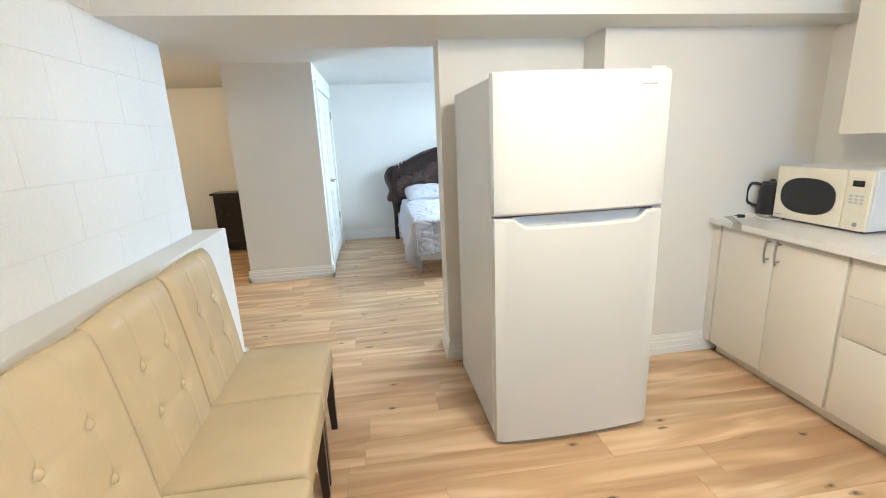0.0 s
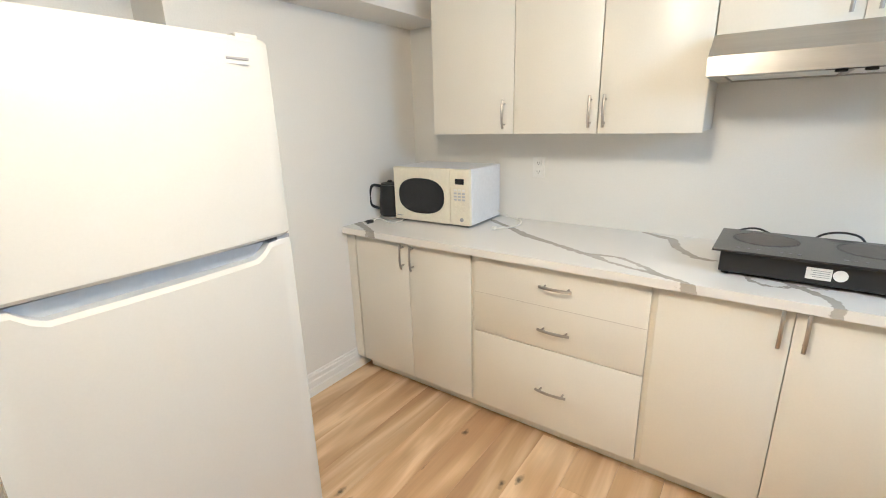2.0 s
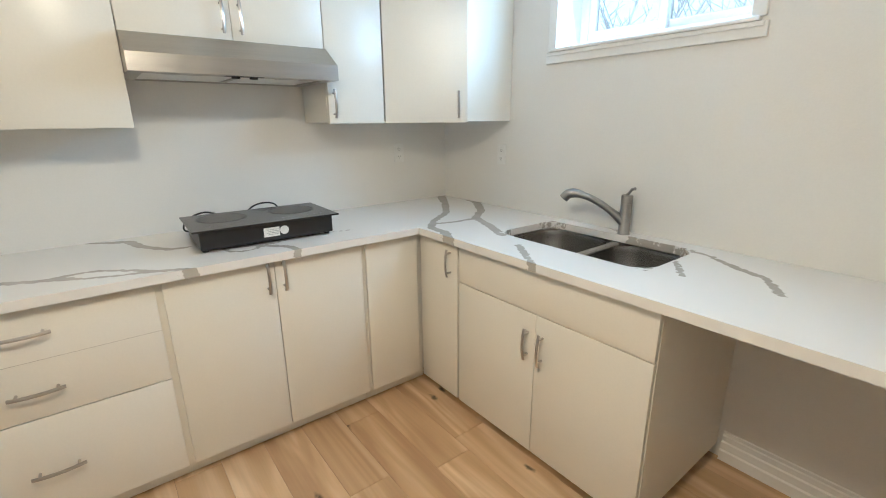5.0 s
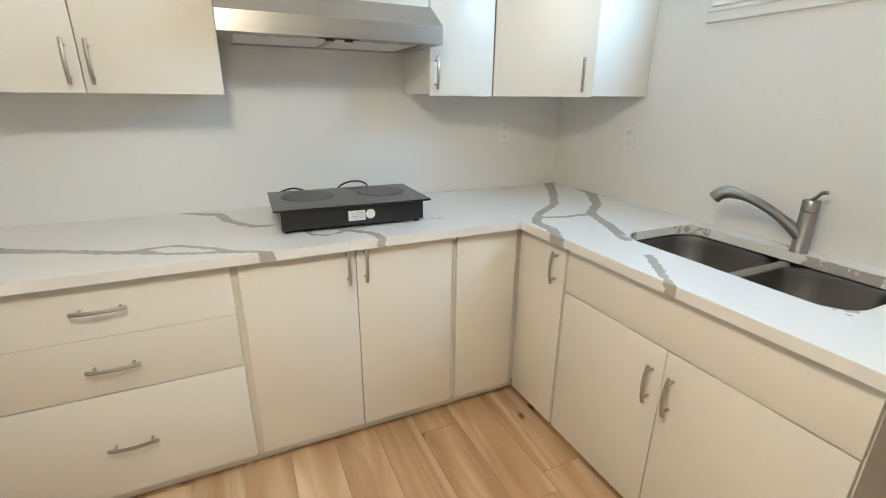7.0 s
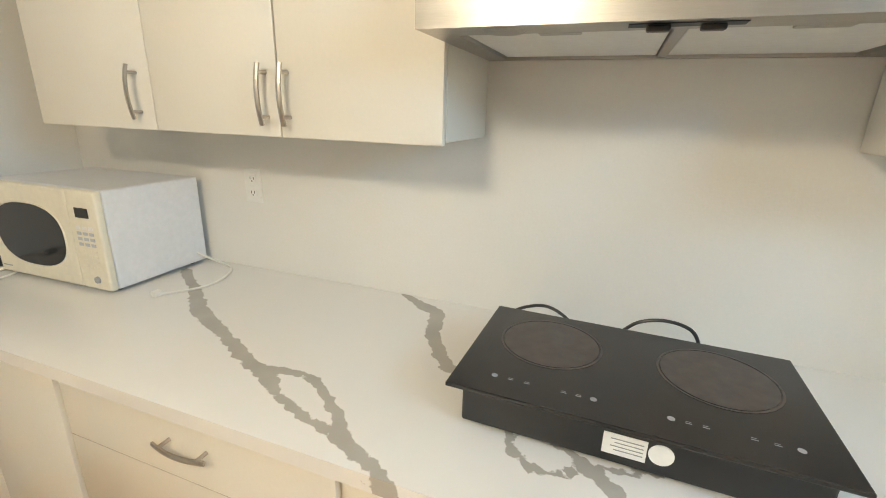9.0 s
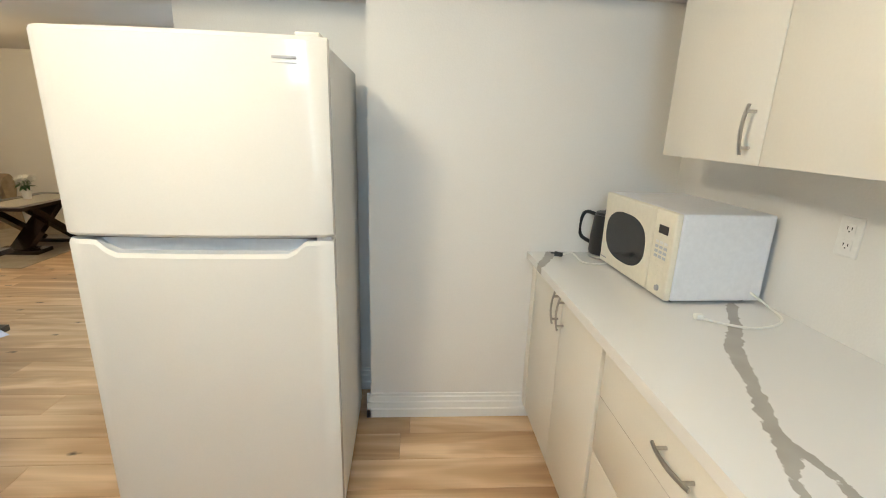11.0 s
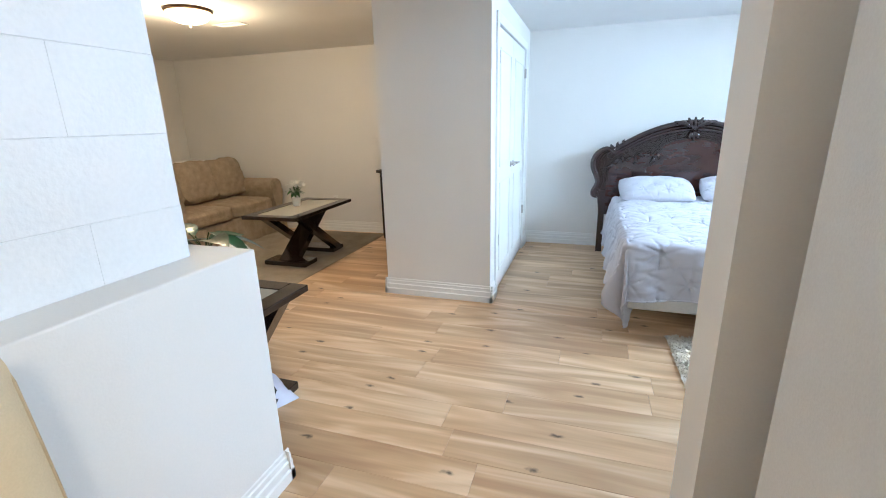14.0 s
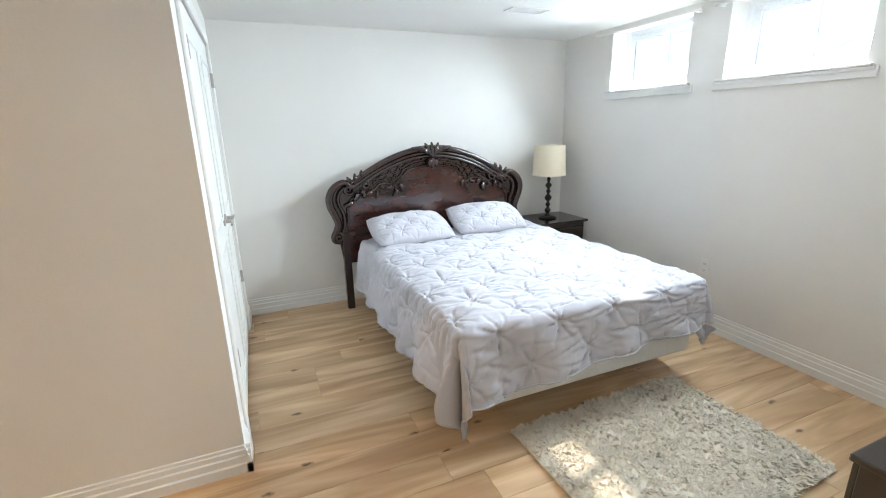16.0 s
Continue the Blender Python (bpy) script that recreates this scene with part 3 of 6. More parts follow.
upper("wall_cabinet", 1.474, 1.880, UB, [(1.474, 1.880)], [1.852], "cream single-door wall cabinet beside the range hood")
upper("wall_cabinet", 1.882, 2.77, UB, [(1.882, 2.288), (2.288, 2.77)], [1.914, 2.336], "cream two-door wall cabinet above the microwave")
upper("hood_cabinet", 0.668, 1.472, 1.752, [(0.668, 1.070), (1.070, 1.472)], [1.036, 1.106], "cream short two-door wall cabinet above the range hood")
upper("wall_cabinet", 0.350, 0.666, UB + 0.006, [(0.350, 0.666)], [0.638], "narrow cream wall cabinet between hood and corner")


def corner_upper():
    z0 = UB + 0.006
    u = thing("corner_cabinet", pose(3.60, 0.02, z0), "cream diagonal corner wall cabinet", "cabinet", "wall cabinets")
    H = CEIL - 0.006 - z0
    a, b = Vector((3.752, 0.346)), Vector((3.455, 0.02))
    o = Vector((3.60, 0.02))
    d = (b - a).normalized()
    n = Vector((d.y, -d.x))
    if n.x > 0:
        n = -n
    off = T + 0.002
    pts = [(HX - 0.003, 0.346), a - n * off, b - n * off + Vector((0, 0)), (3.455 + 0.004, SY + 0.003), (HX - 0.003, SY + 0.003)]
    bm = prism(bmesh.new(), [(p[0] - o.x, p[1] - o.y) for p in pts], 0, H, "z")
    part("body", bm, M_CAB, u)
    q = [a + d * 0.002, b - d * 0.002, b - d * 0.002 - n * T, a + d * 0.002 - n * T]
    bm = prism(bmesh.new(), [(p.x - o.x, p.y - o.y) for p in q], -0.006, H - 0.01, "z")
    bmesh.ops.bevel(bm, geom=bm.edges[:], offset=0.0015, segments=1, affect="EDGES")
    door = part("door", bm, M_CAB, u)
    p = b - d * 0.045 - o
    handle(door, (p.x, p.y, 0.085), (0, 0, 1), (n.x, n.y, 0))


corner_upper()

# ---- countertop ----
# main veins: points (x, y, half width)
VEINS_LEFT = [
    [(3.94, 2.51, 0.019), (3.83, 2.34, 0.018), (3.71, 2.18, 0.026), (3.63, 2.00, 0.018), (3.56, 1.86, 0.019), (3.52, 1.76, 0.019)],
    [(3.55, 1.81, 0.018), (3.57, 1.75, 0.011), (3.56, 1.68, 0.013), (3.49, 1.58, 0.012), (3.42, 1.51, 0.015)],
    [(3.55, 1.81, 0.018), (3.49, 1.73, 0.012), (3.46, 1.65, 0.012), (3.44, 1.57, 0.013), (3.42, 1.51, 0.015)],
    [(3.42, 1.51, 0.015), (3.39, 1.44, 0.015), (3.36, 1.39, 0.012)],
    [(4.07, 1.72, 0.007), (4.01, 1.62, 0.026), (3.98, 1.56, 0.024), (3.86, 1.53, 0.021), (3.72, 1.44, 0.018), (3.71, 1.36, 0.013)],
]
VEINS_MIDDLE = [
    [(3.58, 1.26, 0.006), (3.52, 1.24, 0.012), (3.49, 1.20, 0.009), (3.50, 1.15, 0.009), (3.53, 1.12, 0.012)],
    [(3.58, 1.26, 0.011), (3.58, 1.20, 0.006), (3.56, 1.15, 0.009), (3.53, 1.11, 0.015), (3.47, 1.05, 0.018), (3.43, 1.02, 0.018), (3.38, 1.02, 0.018)],
    [(3.53, 1.11, 0.011), (3.55, 1.04, 0.007), (3.58, 0.90, 0.006), (3.57, 0.77, 0.006), (3.55, 0.68, 0.006)],
]
VEINS_CORNER = [
    [(4.20, -0.35, 0.040), (3.83, -0.12, 0.026), (3.58, 0.07, 0.022), (3.44, 0.27, 0.021), (3.33, 0.36, 0.021), (3.23, 0.36, 0.026), (3.08, 0.43, 0.016)],
    [(3.98, -0.36, 0.028), (3.73, -0.30, 0.032), (3.50, -0.13, 0.026), (3.37, 0.03, 0.024), (3.17, 0.11, 0.026), (3.01, 0.19, 0.024)],
    [(3.36, 0.04, 0.018), (3.36, 0.18, 0.015), (3.39, 0.28, 0.015)],
    [(2.84, 0.26, 0.017), (2.73, 0.34, 0.016), (2.65, 0.40, 0.013), (2.60, 0.43, 0.010)],
]
VEINS_RIGHT = [
    [(2.97, -0.39, 0.006), (2.75, -0.30, 0.012), (2.59, -0.22, 0.009), (2.42, -0.22, 0.012), (2.27, -0.19, 0.011), (2.15, -0.11, 0.018), (2.04, -0.06, 0.015), (1.96, 0.07, 0.017)],
    [(2.36, -0.09, 0.007), (2.27, 0.05, 0.012), (2.22, 0.13, 0.012)],
]
VEINS_END = [[(3.50, 3.17, 0.03), (3.44, 3.05, 0.022), (3.37, 2.93, 0.02)]]
VEINS = VEINS_LEFT + VEINS_MIDDLE + VEINS_CORNER + VEINS_RIGHT + VEINS_END


def vein_distance(x, y):
    best = 1.0
    for line in VEINS:
        for (ax, ay, aw), (bx, by, bw) in zip(line, line[1:]):
            dx, dy = bx - ax, by - ay
            t = max(0.0, min(1.0, ((x - ax) * dx + (y - ay) * dy) / (dx * dx + dy * dy)))
            d = math.hypot(x - ax - t * dx, y - ay - t * dy) - (aw + t * (bw - aw)) * 0.9
            best = min(best, d)
    return max(-0.05, min(0.08, best))


SINK = (2.325, 3.060, -0.225, 0.172)


def rounded(x0, x1, y0, y1, r, n=6):
    pts = []
    for cx, cy, a0 in ((x1 - r, y1 - r, 0), (x0 + r, y1 - r, 90), (x0 + r, y0 + r, 180), (x1 - r, y0 + r, 270)):
        for i in range(n + 1):
            a = radians(a0 + 90 * i / n)
            pts.append((cx + r * math.cos(a), cy + r * math.sin(a)))
    return pts


def countertop():
    top, low = 0.910, 0.876
    cx0, fx, gy = 1.48, 3.375, 0.405
    step = 0.016
    x0, x1, y0, y1 = SINK
    xs = sorted({round(v, 5) for v in [cx0 + (HX - 0.002 - cx0) * i / 162 for i in range(163)]} | {fx, x0, x1})
    ys = sorted({round(v, 5) for v in [SY + 0.002 + (FY - 0.004 - SY) * i / 216 for i in range(217)]} | {gy, y0, y1})
    bm = bmesh.new()
    cache = {}

    def vert(i, j, z):
        k = (i, j, z)
        if k not in cache:
            cache[k] = bm.verts.new((xs[i], ys[j], z))
        return cache[k]

    def solid(i, j):
        if not (0 <= i < len(xs) - 1 and 0 <= j < len(ys) - 1):
            return False
        x, y = (xs[i] + xs[i + 1]) / 2, (ys[j] + ys[j + 1]) / 2
        return (x > fx or y < gy) and not (x0 < x < x1 and y0 < y < y1)

    for i in range(len(xs) - 1):
        for j in range(len(ys) - 1):
            if not solid(i, j):
                continue
            bm.faces.new([vert(i, j, top), vert(i + 1, j, top), vert(i + 1, j + 1, top), vert(i, j + 1, top)])
            for di, dj, e in ((-1, 0, ((i, j), (i, j + 1))), (1, 0, ((i + 1, j), (i + 1, j + 1))), (0, -1, ((i, j), (i + 1, j))), (0, 1, ((i, j + 1), (i + 1, j + 1)))):
                if not solid(i + di, j + dj):
                    (a, b), (c, d) = e
                    bm.faces.new([vert(a, b, top), vert(c, d, top), vert(c, d, low), vert(a, b, low)])
    ob = part("countertop", bm, M_QUARTZ)
    me = ob.data
    at = me.attributes.new("vein", "FLOAT", "POINT")
    vals = []
    for v in me.vertices:
        vals.append(vein_distance(v.co.x, v.co.y))
    at.data.foreach_set("value", vals)
    tagged(ob, "white quartz L-shaped countertop with grey-brown marble veins", "countertop")
    # rounded corner fillers of the cut-out
    for sx, sy in ((x0, y0), (x0, y1), (x1, y0), (x1, y1)):
        r = 0.095
        ix, iy = (1 if sx == x0 else -1), (1 if sy == y0 else -1)
        pts = [(sx, sy)] + [(sx + ix * r * (1 - math.cos(a)), sy + iy * r * (1 - math.sin(a))) for a in [math.pi / 2 * k / 6 for k in range(7)]]
        part("sink_cutout_corner", prism(bmesh.new(), pts, low, top, "z"), M_QUARTZ, ob)
    return ob


countertop()


def sink():
    x0, x1, y0, y1 = SINK
    s = thing("kitchen_sink", pose((x0 + x1) / 2, (y0 + y1) / 2, 0.70), "double-bowl undermount stainless steel sink", "sink")
    ox, oy, oz = (x0 + x1) / 2, (y0 + y1) / 2, 0.70
    mid = 2.675
    for a, b in ((x0 - 0.004, mid - 0.012), (mid + 0.012, x1 + 0.004)):
        bm = bmesh.new()
        rows = []
        for ins, z in ((0.0, 0.869), (0.004, 0.84), (0.012, 0.72), (0.03, 0.690), (0.07, 0.682)):
            pts = rounded(a + ins, b - ins, y0 - 0.004 + ins, y1 + 0.004 - ins, 0.10 - ins * 0.3)
            rows.append([bm.verts.new((px - ox, py - oy, z - oz)) for px, py in pts])
        for r0, r1 in zip(rows, rows[1:]):
            n = len(r0)
            for i in range(n):
                bm.faces.new((r0[i], r0[(i + 1) % n], r1[(i + 1) % n], r1[i]))
        bm.faces.new(rows[-1])
        bowl = part("bowl", bm, M_SINK, s, smooth=True)
        dr = lathe([(0.0, 0.006), (0.02, 0.004), (0.042, 0.004), (0.045, 0.0)], 24, closed=False)
        part("drain", dr, M_DARK, bowl, m=pose((a + b) / 2 - ox, (y0 + y1) / 2 - oy, 0.683 - oz), smooth=True)
    bm = box((mid - 0.020 - ox, y0 + 0.002 - oy, 0.80 - oz), (mid + 0.020 - ox, y1 - 0.002 - oy, 0.874 - oz), 0.010, 3)
    part("divider", bm, M_SINK, s)
    # rim strip seen under the stone edge
    bm = bmesh.new()
    outer = rounded(x0 - 0.02, x1 + 0.02, y0 - 0.02, y1 + 0.02, 0.07)
    inner = rounded(x0 - 0.004, x1 + 0.004, y0 - 0.004, y1 + 0.004, 0.06)
    vo = [bm.verts.new((p[0] - ox, p[1] - oy, 0.8695 - oz)) for p in outer]
    vi = [bm.verts.new((p[0] - ox, p[1] - oy, 0.8695 - oz)) for p in inner]
    for i in range(len(vo)):
        bm.faces.new((vo[i], vo[(i + 1) % len(vo)], vi[(i + 1) % len(vi)], vi[i]))
    part("rim", bm, M_SINK, s)
    f = thing("faucet", pose(2.664, -0.252, 0.910), "brushed steel pull-out kitchen faucet with a single lever", "faucet")
    part("base", lathe([(0.028, 0), (0.028, 0.004), (0.0255, 0.008), (0.0250, 0.140), (0.0245, 0.142), (0.0, 0.142)], 24), M_FAUCET, f, smooth=True)
    part("cap", lathe([(0.0235, 0.1425), (0.0255, 0.1440), (0.0255, 0.176), (0.023, 0.181), (0.0, 0.182)], 24), M_FAUCET, f, smooth=True)
    sp = smooth_line([(0.004, 0.003, 0.055), (0.040, 0.020, 0.088), (0.095, 0.050, 0.132), (0.145, 0.078, 0.160), (0.175, 0.095, 0.170)], 4)
    part("spout", tube(bmesh.new(), sp, [0.024 - 0.008 * min(1, i / 6) for i in range(len(sp))], 14), M_FAUCET, f, smooth=True)
    head = smooth_line([(0.168, 0.091, 0.169), (0.200, 0.108, 0.177), (0.228, 0.124, 0.171), (0.246, 0.134, 0.150)], 4)
    part("spray_head", tube(bmesh.new(), head, [0.017 + 0.006 * min(1, i / 6) for i in range(len(head))], 14), M_FAUCET, f, smooth=True)
    part("lever", tube(bmesh.new(), [(0.004, 0.004, 0.176), (-0.016, 0.012, 0.196), (-0.030, 0.018, 0.212), (-0.046, 0.022, 0.216)], [0.007, 0.006, 0.0065, 0.007], 10), M_FAUCET, f, smooth=True)



sink()


def hood():
    y0, y1 = 0.671, 1.473
    h = thing("range_hood", pose(3.625, (y0 + y1) / 2, 1.600), "under-cabinet stainless steel range hood", "range hood")
    w = (y1 - y0) / 2
    prof = [(HX - 3.625 - 0.003, 0.0), (-0.02, 0.0), (-0.02, 0.065), (0.10, 0.148), (HX - 3.625 - 0.003, 0.148)]
    bm = bmesh.new()
    a = [bm.verts.new((x, -w, z)) for x, z in prof]
    b = [bm.verts.new((x, w, z)) for x, z in prof]
    n = len(prof)
    for i in range(1, n):
        bm.faces.new((a[i], a[(i + 1) % n], b[(i + 1) % n], b[i]))
    bm.faces.new(a)
    bm.faces.new(b)
    # underside: a rim and a raised pan
    x0, x1 = -0.02, HX - 3.625 - 0.003
    def v(x, y, z):
        return bm.verts.new((x, y, z))
    o = [(x0, -w), (x1, -w), (x1, w), (x0, w)]
    q = [(x0 + 0.075, -w + 0.05), (x1 - 0.02, -w + 0.05), (x1 - 0.02, w - 0.05), (x0 + 0.075, w - 0.05)]
    vo, vq, vp = [v(*p, 0) for p in o], [v(*p, 0) for p in q], [v(*p, 0.02) for p in q]
    for i in range(4):
        j = (i + 1) % 4
        bm.faces.new((vo[i], vo[j], vq[j], vq[i]))
        bm.faces.new((vq[i], vq[j], vp[j], vp[i]))
    bmesh.ops.remove_doubles(bm, verts=bm.verts[:], dist=1e-5)
    part("canopy", bm, M_STEEL, h)
    for s in (-1, 1):
        c, d = sorted((s * 0.012, s * (w - 0.052)))
        f = part("filter", box((x0 + 0.078, c, 0.006), (x1 - 0.023, d, 0.014), 0.002), M_WHITE, h, "pale mesh grease filter")
        part("latch", box((x0 + 0.085, (c + d) / 2 - 0.035, 0.001), (x0 + 0.11, (c + d) / 2 + 0.035, 0.0055), 0.002), M_STEEL, f)
        lt = lathe([(0.0, -0.004), (0.03, -0.003), (0.036, 0.0)], 20, closed=False)
        part("lamp_lens", lt, M_STEEL, h, m=pose(x0 + 0.04, s * (w - 0.14), -0.0005))
        part("switch", box((x0 + 0.024, s * 0.035 - 0.016, -0.010), (x0 + 0.040, s * 0.035 + 0.016, -0.001), 0.003), M_BLACK, h)
    part("centre_bar", box((x0 + 0.078, -0.010, 0.002), (x1 - 0.023, 0.010, 0.012), 0.002), M_STEEL, h)
    part("switch_plate", box((x0 + 0.018, -0.075, -0.0015), (x0 + 0.046, 0.075, -0.0002), 0.0005), M_DARK, h)


hood()


# ---- fridge ----
def fridge():
    W, H = 0.785, 1.712
    f = thing("refrigerator", pose(2.180, 2.484, 0, 0, 0, 1.2), "white top-freezer refrigerator standing free in the kitchen", "refrigerator")
    w = W / 2
    part("body", box((-w + 0.004, 0.075, 0.020), (w - 0.004, 0.80, H - 0.012), 0.006), M_FRIDGE_SIDE, f)
    part("gasket", box((-w + 0.015, 0.060, 0.05), (w - 0.015, 0.075, H - 0.02)), M_GREY, f)

    def bow(x):
        return -0.022 * (1 - (x / w) ** 2) + 0.0

    def door(name, z0, z1, notch):
        """A bowed door; notch: which edge holds the pocket grip."""
        bm = bmesh.new()
        n = 28
        fr, bk = [], []
        for i in range(n + 1):
            x = -w + W * i / n
            e = abs(x) / w
            rnd = 0.012 * max(0.0, (e - 0.965) / 0.035) ** 2
            yy = bow(x) + rnd
            zt = z1
            if notch:
                k = max(0.0, min(1.0, (0.80 - e) / 0.14))
                zt = z1 - 0.040 * (k * k * (3 - 2 * k))
            col = [(x, yy + 0.010, z0), (x, yy, z0 + 0.010), (x, yy, zt - 0.012), (x, yy + 0.010, zt)]
            if notch:
                col.append((x, 0.030, zt + 0.001))
                col.append((x, 0.031, z1))
            fr.append([bm.verts.new(c) for c in col])
            bk.append([bm.verts.new((x, 0.058, z0)), bm.verts.new((x, 0.058, z1))])
        for i in range(n):
            a, b = fr[i], fr[i + 1]
            for k in range(len(a) - 1):
                bm.faces.new((a[k], b[k], b[k + 1], a[k + 1])).material_index = 1 if k >= 3 and notch else 0
            bm.faces.new((a[-1], b[-1], bk[i + 1][1], bk[i][1]))
            bm.faces.new((bk[i][0], bk[i][1], bk[i + 1][1], bk[i + 1][0]))
            bm.faces.new((a[0], bk[i][0], bk[i + 1][0], b[0]))
        for i in (0, n):
            bm.faces.new(fr[i] + [bk[i][1], bk[i][0]])
        return part(name, bm, [M_FRIDGE, M_RECESS], f, smooth=True)

    door("door", 0.020, 1.122, True)
    top = door("freezer_door", 1.134, H, False)
    bar = part("logo_plate", box((0.245, -0.0145, 1.650), (0.312, -0.0105, 1.657), 0.001), M_GREY, top, "small grey badge")
    part("badge_line", box((0.245, -0.0140, 1.638), (0.312, -0.0105, 1.6395)), M_GREY, bar)
    part("hinge_cap", box((w - 0.09, 0.02, H), (w - 0.02, 0.10, H + 0.014), 0.004), M_FRIDGE, f)
    part("middle_hinge", box((w - 0.05, 0.010, 1.1225), (w - 0.004, 0.075, 1.1335)), M_GREY, f)
    part("kick_grille", box((-w + 0.02, 0.060, 0.008), (w - 0.02, 0.074, 0.049)), M_BLACK, f)
    for x in (-w + 0.05, w - 0.05):
        for y in (0.11, 0.74):
            part("foot", lathe([(0.02, 0), (0.02, 0.010), (0.01, 0.012), (0.01, 0.021)], 12), M_BLACK, f, m=pose(x, y, 0))


fridge()


# ---- kitchen things ----
def microwave():
    c, s = math.cos(radians(4.5)), math.sin(radians(4.5))
    m = thing("microwave", pose(3.684, 2.760, 0.9105, 0, 0, 1.8), "cream microwave oven with an oval dark window, on the countertop", "microwave")
    w, d, h = 0.257, 0.350, 0.305
    part("body", box((0.018, -w, 0.012), (d, w, 0.012 + h), 0.006), M_MW_SIDE, m, "white enamelled case")
    fr = part("door", box((-0.006, -w + 0.125, 0.012), (0.0175, w, 0.012 + h), 0.006), M_MW, m)
    pn = part("control_panel", box((-0.006, -w, 0.012), (0.0175, -w + 0.122, 0.012 + h), 0.006), M_MW, m)
    n = 40
    cy, cz, a, b = 0.062, 0.158, 0.157, 0.100
    def oval(k, sc):
        t = 2 * math.pi * k / n
        e = 0.8
        return (cy + sc * a * math.copysign(abs(math.cos(t)) ** e, math.cos(t)), cz + sc * b * math.copysign(abs(math.sin(t)) ** e, math.sin(t)))
    bm = bmesh.new()
    prism(bm, [oval(k, 1) for k in range(n)], -0.0085, -0.0062, "x")
    part("window", bm, M_BLACKGLASS, fr)
    bm = bmesh.new()
    tube(bm, [(-0.0065, *oval(k, 1.03)) for k in range(n + 1)], 0.003, 6)
    part("window_rim", bm, M_MW, fr, smooth=True)
    part("brand_bar", box((-0.0072, w - 0.06, 0.033), (-0.0061, w - 0.015, 0.037)), M_GREY, fr)
    part("display", box((-0.0085, -w + 0.035, 0.236), (-0.0062, -w + 0.090, 0.266), 0.001), M_BLACKGLASS, pn)
    for r in range(4):
        for k in range(3):
            part("button", box((-0.0085, -w + 0.028 + k * 0.026, 0.200 - r * 0.017), (-0.0062, -w + 0.046 + k * 0.026, 0.210 - r * 0.017), 0.001), M_RECESS if r else M_WHITE, pn)
    for r in range(4):
        for k in range(3):
            part("button", box((-0.0080, -w + 0.028 + k * 0.026, 0.130 - r * 0.017), (-0.0062, -w + 0.046 + k * 0.026, 0.139 - r * 0.017), 0.001), M_MW, pn)
    kb = lathe([(0.0, 0.006), (0.010, 0.006), (0.011, 0.0)], 20, closed=False)
    part("start_button", kb, M_GREY, pn, m=pose(-0.0061, -w + 0.05, 0.045, 0, -90, 0), smooth=True)
    for x in (0.04, d - 0.04):
        for y in (-w + 0.04, w - 0.04):
            part("foot", lathe([(0.012, 0), (0.012, 0.012)], 10), M_BLACK, m, m=pose(x, y, 0))
    cord = [(3.99, 2.50, 0.96), (4.03, 2.42, 0.918), (4.00, 2.36, 0.916), (3.93, 2.32, 0.916), (3.85, 2.31, 0.916), (3.78, 2.35, 0.916), (3.735, 2.385, 0.918)]
    k = thing("power_cord", pose(3.9, 2.4, 0.911), "white power cord with a plug lying on the countertop", "cord")
    part("cord", tube(bmesh.new(), [(Vector(p) - Vector((3.9, 2.4, 0.911))) for p in smooth_line(cord, 4)], 0.0038, 8), M_CORD, k, smooth=True)
    part("plug", box((-0.175, -0.025, 0.0), (-0.148, -0.003, 0.018), 0.004), M_CORD, k)


microwave()


def kettle():
    k = thing("kettle", pose(3.72, 3.094, 0.911), "black electric kettle on its base on the countertop", "kettle")
    part("power_base", lathe([(0.070, 0), (0.072, 0.006), (0.068, 0.014), (0.0, 0.016)], 28), M_STEEL, k, smooth=True)
    part("body", lathe([(0.066, 0.017), (0.070, 0.03), (0.068, 0.10), (0.060, 0.185), (0.058, 0.20), (0.0, 0.202)], 28), M_BLACK, k, smooth=True)
    part("lid", lathe([(0.056, 0.202), (0.052, 0.212), (0.016, 0.218), (0.012, 0.228), (0.0, 0.23)], 24), M_BLACK, k, smooth=True)
    d = Vector((-0.75, 0.66, 0)).normalized()
    pts = [d * 0.055 + Vector((0, 0, 0.195)), d * 0.105 + Vector((0, 0, 0.20)), d * 0.125 + Vector((0, 0, 0.15)), d * 0.118 + Vector((0, 0, 0.085)), d * 0.070 + Vector((0, 0, 0.06))]
    part("handle", tube(bmesh.new(), smooth_line(pts, 5), 0.011, 8, 0.8), M_BLACK, k, smooth=True)
    part("spout", tube(bmesh.new(), [(0.045, -0.03, 0.17), (0.072, -0.045, 0.195)], [0.02, 0.008], 8), M_BLACK, k, smooth=True)
    c = thing("power_cord", pose(3.60, 3.0, 0.911), "white and black plug lead beside the kettle", "cord")
    pts = [(0.10, -0.02, 0.006), (0.04, -0.05, 0.006), (-0.02, -0.02, 0.006), (-0.05, 0.04, 0.03), (-0.09, 0.05, 0.02)]
    part("cord", tube(bmesh.new(), smooth_line(pts, 5), 0.0035, 8), M_CORD, c, smooth=True)
    bm = bmesh.new()
    tube(bm, [(-0.09, 0.05, 0.018), (-0.125, 0.062, 0.020)], [0.010, 0.012], 8)
    tube(bm, [(-0.125, 0.056, 0.022), (-0.143, 0.060, 0.022)], 0.002, 6)
    tube(bm, [(-0.122, 0.068, 0.022), (-0.140, 0.073, 0.022)], 0.002, 6)
    part("plug", bm, M_BLACK, c)


kettle()


